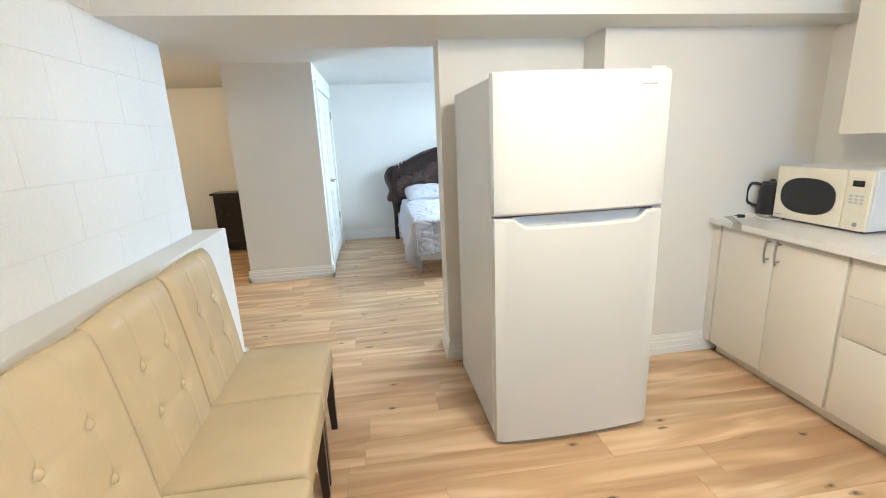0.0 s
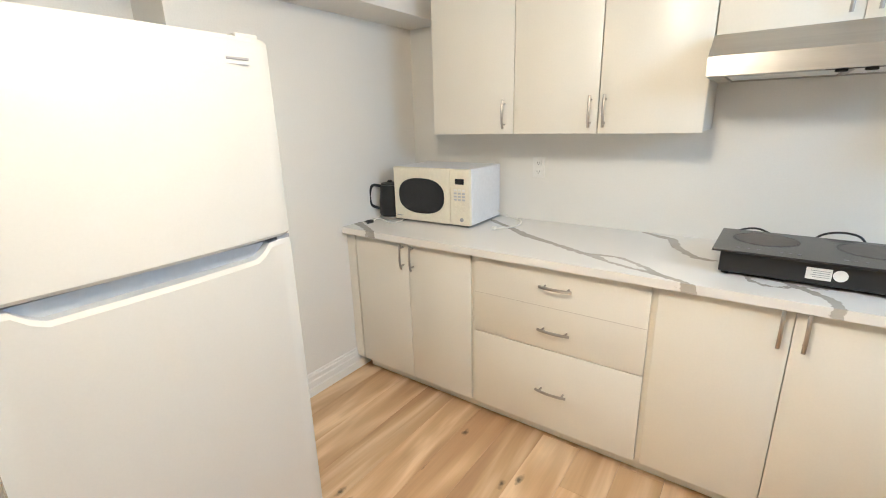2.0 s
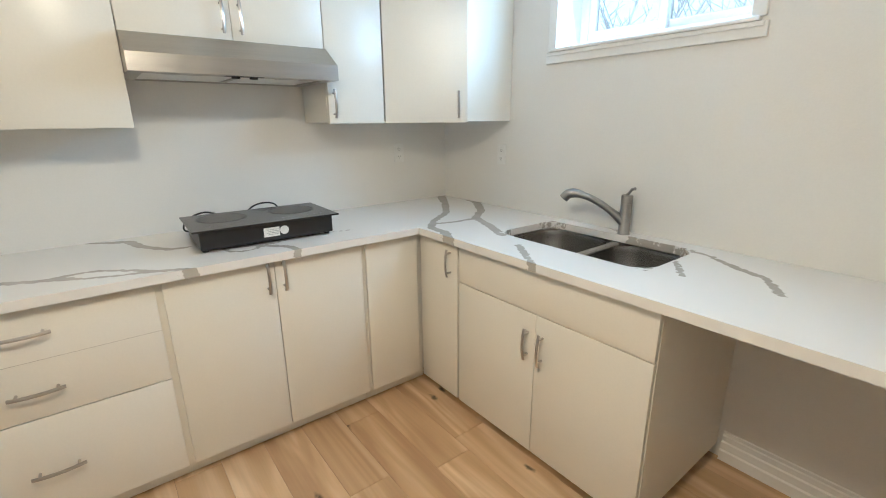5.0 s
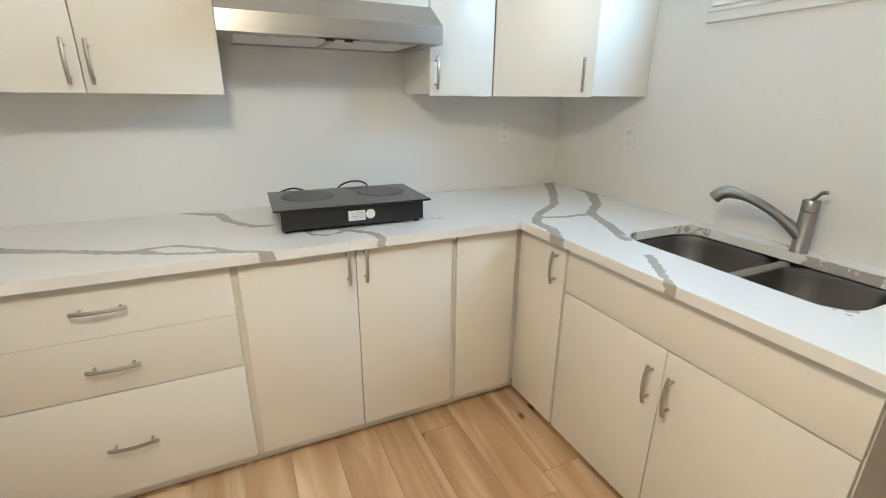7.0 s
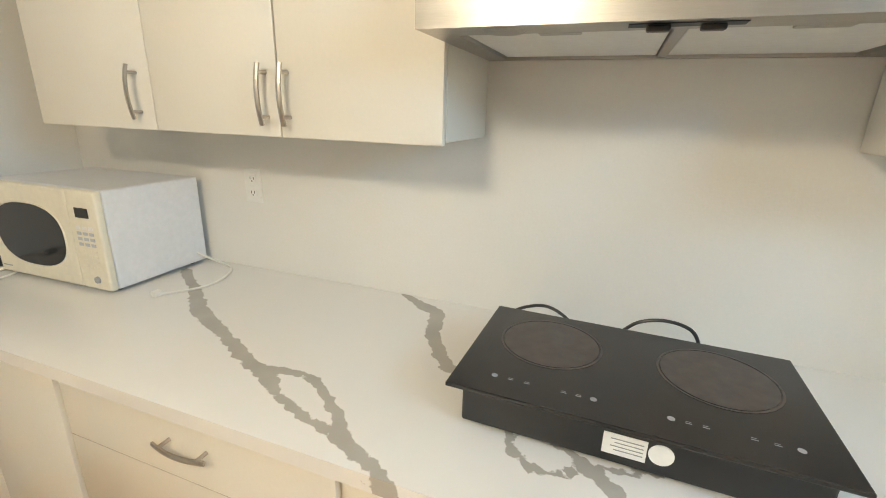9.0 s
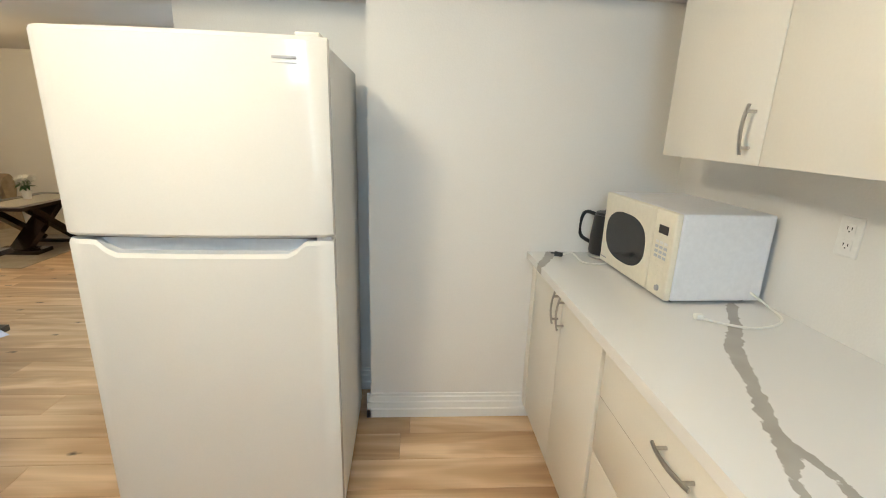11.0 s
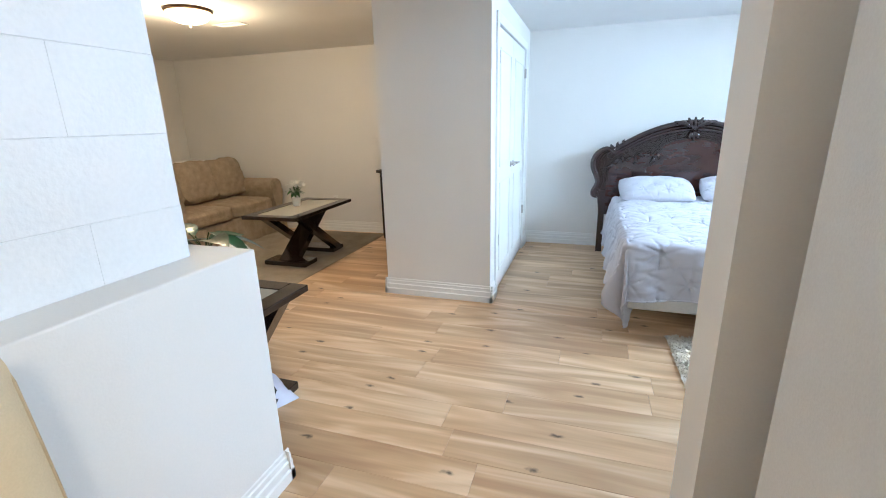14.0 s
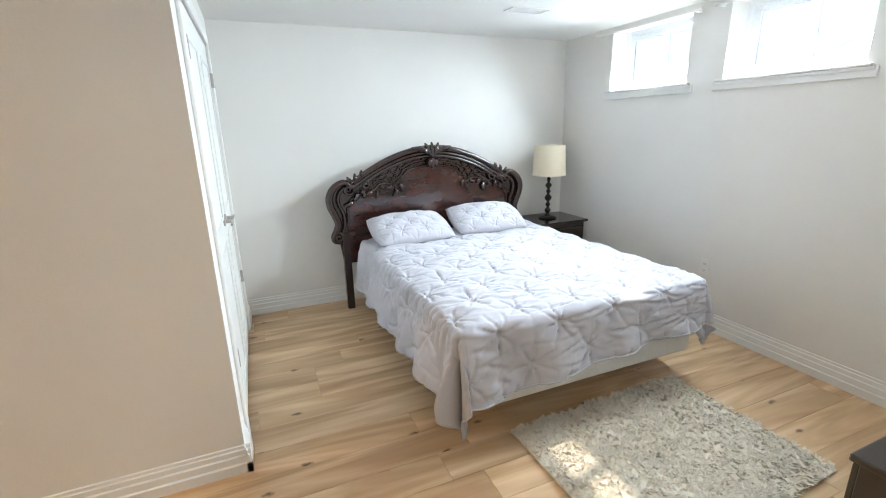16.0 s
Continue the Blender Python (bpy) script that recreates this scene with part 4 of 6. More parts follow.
def cooktop():
    cx, cy = 3.703, 1.062
    c = thing("induction_cooktop", pose(cx, cy, 0.911, 0, 0, -1.5), "black two-zone portable induction cooktop on the countertop", "cooktop")
    x, y = 0.183, 0.306
    part("glass_top", box((-x, -y, 0.090), (x, y, 0.098), 0.002), M_COOKTOP, c)
    part("body", box((-x + 0.022, -y + 0.026, 0.012), (x - 0.02, y - 0.026, 0.0895), 0.004), M_BLACK, c)
    for s in (-1, 1):
        bm = bmesh.new()
        for r0, r1 in ((0.0, 0.098), (0.101, 0.105)):
            n = 48
            a = [bm.verts.new((r0 * math.cos(2 * math.pi * i / n), r0 * math.sin(2 * math.pi * i / n), 0)) for i in range(n)] if r0 else None
            b = [bm.verts.new((r1 * math.cos(2 * math.pi * i / n), r1 * math.sin(2 * math.pi * i / n), 0)) for i in range(n)]
            if a:
                for i in range(n):
                    bm.faces.new((a[i], b[i], b[(i + 1) % n], a[(i + 1) % n]))
            else:
                bm.faces.new(b)
        part("cooking_zone", bm, M_RING, c, m=pose(0.045, s * 0.155, 0.0986))
        for k, yy in enumerate((0.235, 0.205, 0.175, 0.11, 0.085, 0.06)):
            bm = bmesh.new()
            if k in (0, 5):
                lathe([(0.006, 0.0), (0.006, 0.0004)], 16, bm)
            else:
                add_box(bm, (-0.003, -0.005, 0), (-0.001, 0.005, 0.0004))
                add_box(bm, (0.002, -0.004, 0), (0.003, 0.004, 0.0004))
            part("touch_mark", bm, M_LABEL, c, m=pose(-0.125, s * yy - 0.005, 0.0983))
    lb = part("sticker", box((-x + 0.0208, -0.035, 0.030), (-x + 0.0218, 0.032, 0.070)), M_WHITE, c, "white specification label")
    for k in range(4):
        part("text_bar", box((-x + 0.0200, -0.030, 0.060 - k * 0.007), (-x + 0.0207, 0.020 - 0.006 * (k % 2), 0.0615 - k * 0.007)), M_LABEL, lb)
    st = lathe([(0.019, 0), (0.019, 0.001)], 24)
    part("round_sticker", st, M_WHITE, c, m=pose(-x + 0.0218, -0.056, 0.052, 0, -90, 0))
    for sx in (-1, 1):
        for sy in (-1, 1):
            part("foot", lathe([(0.012, 0.0), (0.013, 0.0118)], 12), M_BLACK, c, m=pose(sx * 0.13, sy * 0.26, 0))
    pts = [(0.165, 0.10, 0.055), (0.205, 0.14, 0.085), (0.225, 0.20, 0.10), (0.225, 0.27, 0.075), (0.225, 0.29, 0.03), (0.25, 0.24, 0.010), (0.26, 0.10, 0.010), (0.24, 0.03, 0.05), (0.23, -0.02, 0.10), (0.23, -0.08, 0.115), (0.225, -0.135, 0.10), (0.225, -0.15, 0.04), (0.24, -0.08, 0.010), (0.25, 0.0, 0.010), (0.25, 0.05, 0.010)]
    part("cord", tube(bmesh.new(), smooth_line(pts, 6), 0.0042, 8), M_BLACK, c, smooth=True)


cooktop()


def outlet(m, label="white duplex wall outlet"):
    """Local x along the wall, y out of the wall."""
    o = thing("wall_outlet", m, label, "outlet", "wall outlets")
    part("plate", box((-0.036, 0.0, -0.058), (0.036, 0.005, 0.058), 0.003), M_WHITE, o)
    for s in (-1, 1):
        f = part("socket", box((-0.017, 0.005, s * 0.024 - 0.015), (0.017, 0.008, s * 0.024 + 0.015), 0.002), M_WHITE, o)
        for dx in (-0.007, 0.007):
            part("slot", box((dx - 0.0012, 0.0081, s * 0.024 - 0.003), (dx + 0.0012, 0.0086, s * 0.024 + 0.006)), M_BLACK, f)
        part("slot", box((-0.002, 0.0081, s * 0.024 - 0.010), (0.002, 0.0086, s * 0.024 - 0.006)), M_BLACK, f)


outlet(pose(HX, 2.285, 1.212, 0, 0, 90))
outlet(pose(HX, 0.070, 1.225, 0, 0, 90))
outlet(pose(3.520, SY, 1.225))
outlet(pose(BX, 5.80, 0.46, 0, 0, 90), "white duplex outlet low on the bedroom wall")
outlet(pose(-1.76, NY, 0.42, 0, 0, 180), "white duplex outlet low on the living room wall")


def ceiling_lamp(m, label, name="ceiling_lamp"):
    c = thing(name, m, label, "ceiling lamp")
    part("base", lathe([(0.0, 0), (0.17, 0), (0.175, -0.012), (0.165, -0.022), (0.0, -0.022)], 32), M_BRONZE, c, smooth=True)
    part("shade", lathe([(0.160, -0.024), (0.155, -0.045), (0.125, -0.075), (0.075, -0.095), (0.0, -0.102)], 32, closed=False), M_GLOWSHADE, c, smooth=True).visible_shadow = False
    part("finial", lathe([(0.0, -0.130), (0.010, -0.124), (0.007, -0.112), (0.014, -0.104), (0.0, -0.1025)], 12), M_BRONZE, c, smooth=True)


ceiling_lamp(pose(-1.62, 5.44, CEIL), "lit frosted glass bowl ceiling lamp with a bronze rim")
ceiling_lamp(pose(2.12, 1.61, CEIL), "lit frosted glass bowl ceiling lamp in the kitchen")


def vent(m, label):
    v = thing("ceiling_vent", m, label, "vent")
    bm = bmesh.new()
    for lo, hi in (((-0.15, -0.06, -0.006), (0.15, -0.045, 0)), ((-0.15, 0.045, -0.006), (0.15, 0.06, 0)), ((-0.15, -0.045, -0.006), (-0.135, 0.045, 0)), ((0.135, -0.045, -0.006), (0.15, 0.045, 0))):
        add_box(bm, lo, hi, 0.001)
    part("frame", bm, M_WHITE, v)
    for i in range(6):
        part("slat", box((-0.134, -0.040 + i * 0.0145, -0.004), (0.134, -0.034 + i * 0.0145, -0.001)), M_WHITE, v)
    part("backing", box((-0.134, -0.044, -0.0008), (0.134, 0.044, -0.0002)), M_GREY, v)


vent(pose(2.83, 6.63, CEIL), "white slotted air vent in the bedroom ceiling")
vent(pose(-1.72, 5.99, CEIL), "white slotted air vent in the living room ceiling")


# ---- chairs ----
def dining_chair():
    c = thing("dining_chair", pose(0, 0, 0), "cream faux-leather dining chair with a button-tufted back and espresso legs", "chair", "chairs along the block wall")
    # seat faces +x; local origin below the seat's centre
    bm = bmesh.new()
    add_box(bm, (-0.225, -0.232, 0.362), (0.235, 0.232, 0.484), 0.022, 5)
    bmesh.ops.subdivide_edges(bm, edges=[e for e in bm.edges if e.calc_length() > 0.2], cuts=7, use_grid_fill=True)
    for v in bm.verts:
        if v.co.z > 0.47:
            v.co.z += 0.012 * (1 - (v.co.x / 0.24) ** 2) * (1 - (v.co.y / 0.24) ** 2)
    part("seat", bm, M_LEATHER, c, smooth=True)
    bm = bmesh.new()
    tube(bm, [(-0.21, -0.2335, 0.386), (0.2365, -0.2335, 0.386)], 0.0022, 6)
    tube(bm, [(0.2365, -0.2335, 0.386), (0.2365, 0.2335, 0.386)], 0.0022, 6)
    tube(bm, [(-0.21, 0.2335, 0.386), (0.2365, 0.2335, 0.386)], 0.0022, 6)
    part("piping", bm, M_PIPING, c)
    # back: a leaning slab, sheared, with dimples at four buttons and two seams
    nu, nv = 64, 60
    zb, zt = 0.42, 1.020
    spots = [(sy * 0.085, z) for sy in (-1, 1) for z in (0.66, 0.82)]

    def face(y, z, side):
        t = (z - zb) / (zt - zb)
        lean = -0.195 - 0.055 * t - 0.03 * t * t
        thick = 0.052 - 0.012 * t
        top = 0.020 * max(0.0, (t - 0.955) / 0.045) ** 2
        if side < 0:
            return lean - thick + top
        e = max(0.0, abs(y) / 0.228 - 0.78) / 0.22
        f = max(0.0, t - 0.90) / 0.10
        puff = 0.024 * (1 - min(1, e) ** 2) * (1 - min(1, f) ** 2)
        for sy, sz in spots:
            d = math.hypot(y - sy, z - sz)
            puff -= 0.016 * math.exp(-(d / 0.024) ** 2)
        for s in (-0.085, 0.085):
            puff -= 0.0030 * math.exp(-((y - s) / 0.0055) ** 2)
        for z0 in (0.66, 0.82):
            puff -= 0.0035 * math.exp(-((z - z0) / 0.012) ** 2) * math.exp(-((abs(y) - 0.05) / 0.07) ** 2)
        return lean + puff - top
    bm = bmesh.new()
    grid = {}
    for side in (1, -1):
        for i in range(nu + 1):
            for j in range(nv + 1):
                y = -0.228 + 0.456 * i / nu
                z = zb + (zt - zb) * j / nv
                crown = 0.010 * (1 - (y / 0.228) ** 2) * (j / nv)
                grid[side, i, j] = bm.verts.new((face(y, z, side), y, z + crown))
    for i in range(nu):
        for j in range(nv):
            for side in (1, -1):
                bm.faces.new([grid[side, i, j], grid[side, i + 1, j], grid[side, i + 1, j + 1], grid[side, i, j + 1]])
    for i in range(nu):
        for j in (0, nv):
            bm.faces.new([grid[1, i, j], grid[1, i + 1, j], grid[-1, i + 1, j], grid[-1, i, j]])
    for j in range(nv):
        for i in (0, nu):
            bm.faces.new([grid[1, i, j], grid[1, i, j + 1], grid[-1, i, j + 1], grid[-1, i, j]])
    back = part("backrest", bm, M_LEATHER, c, smooth=True)
    rim = [(face(y, z, 1) + 0.001, y, z + 0.010 * (1 - (y / 0.228) ** 2) * (z - zb) / (zt - zb)) for y, z in
           [(-0.2265, zb + 0.05 + 0.5 * k / 10) for k in range(11)] + [(-0.2265 + 0.453 * k / 10, zt) for k in range(11)] + [(0.2265, zb + 0.55 - 0.5 * k / 10) for k in range(11)]]
    part("piping", tube(bmesh.new(), rim, 0.0030, 6), M_PIPING, back, smooth=True)
    for sy, sz in spots:
        b = lathe([(0.0, 0.014), (0.007, 0.0125), (0.013, 0.008), (0.016, 0.001), (0.012, -0.006)], 18, closed=False)
        part("button", b, M_LEATHER, back, m=pose(face(sy, sz, 1) + 0.003, sy, sz + 0.005, 0, 75, 0), smooth=True)
    for sx, sy in ((-1, -1), (-1, 1), (1, -1), (1, 1)):
        bm = bmesh.new()
        x, y = (0.205 if sx > 0 else -0.20), sy * 0.20
        bx = x + (0.004 if sx > 0 else -0.07)
        a = [(x + dx * 0.024, y + dy * 0.024, 0.363) for dx, dy in ((-1, -1), (1, -1), (1, 1), (-1, 1))]
        b = [(bx + dx * 0.015, y + dy * 0.015, 0) for dx, dy in ((-1, -1), (1, -1), (1, 1), (-1, 1))]
        va, vb = [bm.verts.new(p) for p in a], [bm.verts.new(p) for p in b]
        for i in range(4):
            j = (i + 1) % 4
            bm.faces.new((va[i], va[j], vb[j], vb[i]))
        bm.faces.new(va)
        bm.faces.new(vb)
        bmesh.ops.bevel(bm, geom=bm.edges[:], offset=0.003, segments=1, affect="EDGES")
        part("leg", bm, M_LEGWOOD, c)
    return c


chair = dining_chair()
for y, a, x in ((2.128, 0.5, 0.785), (1.658, -1.0, 0.80)):
    copy_thing(chair, pose(x, y, 0, 0, 0, a))
chair.matrix_basis = pose(0.78, 2.595, 0, 0, 0, 0.5)


# ---- living room ----
def coffee_table(m, top, label, lx=0.60, ly=1.10):
    c = thing("coffee_table", m, label, "coffee table", "coffee tables")
    z = top
    x, y = lx / 2, ly / 2
    f = 0.10
    bm = bmesh.new()
    add_box(bm, (-x, -y, z - 0.035), (x, -y + f, z), 0.004)
    add_box(bm, (-x, y - f, z - 0.035), (x, y, z), 0.004)
    add_box(bm, (-x, -y + f, z - 0.035), (-x + f, y - f, z), 0.004)
    add_box(bm, (x - f, -y + f, z - 0.035), (x, y - f, z), 0.004)
    part("tabletop_frame", bm, M_TABLE, c)
    part("glass", box((-x + f + 0.001, -y + f + 0.001, z - 0.014), (x - f - 0.001, y - f - 0.001, z - 0.004)), M_TGLASS, c)
    for s in (-1, 1):
        yt, yb = s * (y - 0.36 * y), -s * (y - 0.5 * y)
        w = (x - 0.06) if s > 0 else (x - 0.13)
        t = 0.055
        poly = [(yb - t, 0.045), (yb + t, 0.045), (yt + t, z - 0.036), (yt - t, z - 0.036)]
        bm = prism(bmesh.new(), poly, -w, w, "x") if s > 0 else None
        if s < 0:
            bm = bmesh.new()
            prism(bm, poly, -x + 0.05, -w + 0.005, "x")
            prism(bm, poly, w - 0.005, x - 0.05, "x")
        if s > 0:
            bm.free()
            bm = prism(bmesh.new(), poly, -w + 0.14, w - 0.14, "x")
        if s > 0:
            part("crossed_leg", bm, M_TABLE, c)
        else:
            bm.free()
            part("crossed_leg", prism(bmesh.new(), poly, -x + 0.05, -w + 0.005, "x"), M_TABLE, c)
            part("crossed_leg", prism(bmesh.new(), poly, w - 0.005, x - 0.05, "x"), M_TABLE, c)
        part("foot", box((-x + 0.06, yb - 0.2 * y, 0.0), (x - 0.06, yb + 0.2 * y, 0.044), 0.004), M_TABLE, c)
    return c


coffee_table(pose(-1.465, 6.36, 0.008, 0, 0, 1.5), 0.54, "espresso wood coffee table with glass inset, on the flat rug")
coffee_table(pose(-0.22, 3.945, 0, 0, 0, 90), 0.59, "espresso wood end table with a glass inset beside the white ledge", 0.58, 0.60)


def cushion(sx, sy, sz, p=2.6, n=18, puff=1.0, rough=0.006, seed=0):
    """A soft cushion: a rounded box with wrinkles."""
    bm = bmesh.new()
    bmesh.ops.create_cube(bm, size=2)
    bmesh.ops.subdivide_edges(bm, edges=bm.edges[:], cuts=n, use_grid_fill=True)
    for v in bm.verts:
        x, y, z = v.co
        k = (abs(x) ** 8 + abs(y) ** 8 + abs(z) ** 8) ** (1 / 8)
        q = v.co / max(k, 1e-6)
        edge = (1 - 0.35 * puff * abs(q.x) ** 3 * 0) * (1 - 0.45 * puff * max(abs(q.x), abs(q.y)) ** 4)
        v.co = Vector((q.x * sx, q.y * sy, q.z * sz * edge))
        d = noise.noise(Vector((q.x * 2.2 + seed * 7.1, q.y * 2.2, q.z * 2.0))) + 0.5 * noise.noise(Vector((q.x * 6 + seed, q.y * 6, q.z * 4)))
        v.co += v.co.normalized() * d * rough
    return bm


def sofa():
    s = thing("sofa", pose(-3.0, 6.59, 0), "beige damask slipcovered sofa with rolled arms and loose back cushions", "sofa")
    L = 0.86
    part("base", box((-0.45, -L + 0.02, 0.03), (0.42, L - 0.02, 0.31), 0.03, 3), M_SOFA, s, smooth=True)
    # pleated skirt
    bm = bmesh.new()
    pts = [(-0.40, -L - 0.01), (0.475, -L - 0.01), (0.475, L + 0.01), (-0.40, L + 0.01)]
    line = []
    for (ax, ay), (bx, by) in zip(pts, pts[1:]):
        n = max(2, int(math.hypot(bx - ax, by - ay) / 0.02))
        line += [(ax + (bx - ax) * i / n, ay + (by - ay) * i / n, i) for i in range(n)]
    line.append((*pts[-1], 0))
    lo, hi = [], []
    for k, (x, y, i) in enumerate(line):
        w = 0.010 * math.sin(k * 0.45) + 0.006 * math.sin(k * 1.3)
        ox = w if abs(x - 0.475) < 1e-3 else 0
        oy = math.copysign(w, y) if not ox else 0
        lo.append(bm.verts.new((x + ox, y + oy, 0.012)))
        hi.append(bm.verts.new((x - 0.012, y * 0.985, 0.30)))
    for i in range(len(lo) - 1):
        bm.faces.new((lo[i], lo[i + 1], hi[i + 1], hi[i]))
    part("skirt", bm, M_SOFA, s, smooth=True)
    for sg in (-1, 1):
        prof = []
        for k in range(13):
            a = radians(-40 + 260 * k / 12)
            prof.append((sg * (L - 0.075 + 0.0) + 0.115 * math.cos(a) * 1.0, 0.60 + 0.105 * math.sin(a)))
        ys = [p[0] for p in prof]
        prof = [(sg * (L - 0.075) + 0.075, 0.28)] + prof + [(sg * (L - 0.075) - 0.075, 0.28)]
        bm = prism(bmesh.new(), prof, -0.44, 0.45, "x")
        bmesh.ops.bevel(bm, geom=[e for e in bm.edges if abs(e.verts[0].co.x - e.verts[1].co.x) < 1e-5], offset=0.02, segments=3, affect="EDGES")
        part("arm", bm, M_SOFA, s, smooth=True)
    bm = box((-0.47, -L + 0.12, 0.28), (-0.27, L - 0.12, 0.88), 0.06, 4)
    part("backrest", bm, M_SOFA, s, smooth=True)
    for k in (-1, 1):
        part("seat_cushion", cushion(0.355, 0.345, 0.09, puff=0.3, seed=k + 3), M_SOFA, s, m=pose(0.10, k * 0.35, 0.395), smooth=True)
    for k in range(3):
        part("back_cushion", cushion(0.13, 0.27, 0.25, puff=0.5, rough=0.022, seed=k), M_SOFA, s, m=pose(-0.17, -0.50 + k * 0.50, 0.73, 3 * (k - 1), -16, 4 * (1 - k)), smooth=True)


sofa()


def armchair():
    s = thing("armchair", pose(-1.05, 4.185, 0, 0, 0, 90), "ivory fabric armchair with rolled arms behind the end table", "armchair")
    part("base", box((-0.42, -0.36, 0.03), (0.38, 0.36, 0.34), 0.03, 3), M_ARM, s, smooth=True)
    for sg in (-1, 1):
        prof = [(sg * 0.38 + 0.07, 0.03)] + [(sg * 0.38 + 0.115 * math.cos(radians(-40 + 260 * k / 14)), 0.58 + 0.105 * math.sin(radians(-40 + 260 * k / 14))) for k in range(15)] + [(sg * 0.38 - 0.07, 0.03)]
        bm = prism(bmesh.new(), prof, -0.42, 0.42, "x")
        bmesh.ops.bevel(bm, geom=[e for e in bm.edges if abs(e.verts[0].co.x - e.verts[1].co.x) < 1e-5], offset=0.02, segments=3, affect="EDGES")
        part("arm", bm, M_ARM, s, smooth=True)
    part("backrest", box((-0.46, -0.33, 0.28), (-0.27, 0.33, 0.86), 0.07, 4), M_ARM, s, smooth=True)
    part("seat_cushion", cushion(0.34, 0.30, 0.075, puff=0.3), M_ARM, s, m=pose(0.06, 0, 0.42), smooth=True)


armchair()


def dresser():
    d = thing("dresser", pose(-0.575, 7.24, 0), "black wooden cabinet with panelled doors beside the closet", "dresser")
    part("top", box((-0.41, -0.04, 0.812), (0.41, 0.25, 0.845), 0.006), M_LEGWOOD, d)
    part("body", box((-0.38, 0.0, 0.05), (0.40, 0.25, 0.811), 0.004), M_LEGWOOD, d)
    for k in range(2):
        a, b = (-0.37, 0.01) if k == 0 else (0.014, 0.394)
        o = part("door", box((a, -0.018, 0.09), (b, -0.001, 0.79), 0.002), M_LEGWOOD, d)
        bm = bmesh.new()
        for lo, hi in (((a + 0.05, 0.14), (b - 0.05, 0.16)), ((a + 0.05, 0.71), (b - 0.05, 0.73)), ((a + 0.05, 0.16), (a + 0.07, 0.71)), ((b - 0.07, 0.16), (b - 0.05, 0.71)), ((a + 0.07, 0.53), (b - 0.07, 0.55))):
            add_box(bm, (lo[0], -0.026, lo[1]), (hi[0], -0.0185, hi[1]), 0.002)
        part("moulding", bm, M_LEGWOOD, o)
        part("knob", lathe([(0.006, 0), (0.006, 0.012), (0.013, 0.018), (0.0, 0.024)], 12), M_HANDLE, o, m=pose((b - 0.03) if k == 0 else (a + 0.03), -0.018, 0.5, 90, 0, 0), smooth=True)
    for sx in (-0.36, 0.38):
        for sy in (0.03, 0.22):
            part("foot", box((sx - 0.02, sy - 0.02, 0), (sx + 0.02, sy + 0.02, 0.049), 0.003), M_LEGWOOD, d)


dresser()
t = part("flat_rug", box((-2.75, 5.54, 0.0), (-1.03, 7.44, 0.007), 0.002), M_RUG2)
tagged(t, "thin brown-grey woven rug under the coffee table", "rug")


def leaf(length, width, curl=0.3, n=8):
    bm = bmesh.new()
    rows = []
    for i in range(n + 1):
        t = i / n
        w = width * math.sin(math.pi * t ** 0.8) ** 0.9 * 0.5
        z = -curl * length * t * t
        rows.append([bm.verts.new((length * t, -w, z + 0.25 * w)), bm.verts.new((length * t, 0, z)), bm.verts.new((length * t, w, z + 0.25 * w))])
    for a, b in zip(rows, rows[1:]):
        for k in range(2):
            bm.faces.new((a[k], a[k + 1], b[k + 1], b[k]))
    return bm


def potted_plant(m, label, leaves, stem_h, leaf_l, leaf_w, flowers=0, seed=1, pot_r=0.06, pot_h=0.11):
    rnd = random.Random(seed)
    p = thing("potted_plant", m, label, "potted plant")
    part("pot", lathe([(pot_r * 0.75, 0), (pot_r, pot_h), (pot_r - 0.006, pot_h), (pot_r - 0.01, pot_h - 0.015), (0.0, pot_h - 0.015)], 24), M_POT, p, smooth=True)
    part("soil", lathe([(pot_r - 0.011, pot_h - 0.012), (0.0, pot_h - 0.006)], 16, closed=False), M_SOIL, p)
    for i in range(leaves):
        a = 2 * math.pi * (i + rnd.random() * 0.6) / leaves
        h = stem_h * rnd.uniform(0.5, 1.0)
        r = stem_h * rnd.uniform(0.15, 0.5)
        tip = Vector((r * math.cos(a), r * math.sin(a), pot_h + h))
        st = part("stem", tube(bmesh.new(), smooth_line([(0, 0, pot_h - 0.02), (tip.x * 0.3, tip.y * 0.3, pot_h + h * 0.6), tip], 4), 0.0028, 6), M_LEAF, p, smooth=True)
        part("leaf", leaf(leaf_l * rnd.uniform(0.8, 1.15), leaf_w, rnd.uniform(0.2, 0.5)), M_LEAF, st, m=Matrix.Translation(tip) @ pose(0, 0, 0, rnd.uniform(-20, 20), rnd.uniform(-35, 15), math.degrees(a)), smooth=True)
    for i in range(flowers):
        a = 2 * math.pi * i / flowers + rnd.random()
        r = rnd.uniform(0.0, 0.075)
        z = pot_h + stem_h * rnd.uniform(1.3, 1.9)
        bm = bmesh.new()
        for k in range(7):
            q = leaf(0.056, 0.040, -0.25, 4)
            merge(bm, q, 0, pose(0, 0, 0, 0, -25, k * 360 / 7))
        fl = part("flower", bm, M_PETAL, p, m=pose(r * math.cos(a), r * math.sin(a), z, rnd.uniform(-30, 30), rnd.uniform(-30, 30)), smooth=True)
        part("flower_stem", tube(bmesh.new(), [(0, 0, 0), (-r * math.cos(a) * 0.5, -r * math.sin(a) * 0.5, -stem_h * 0.8)], 0.002, 5), M_LEAF, fl)


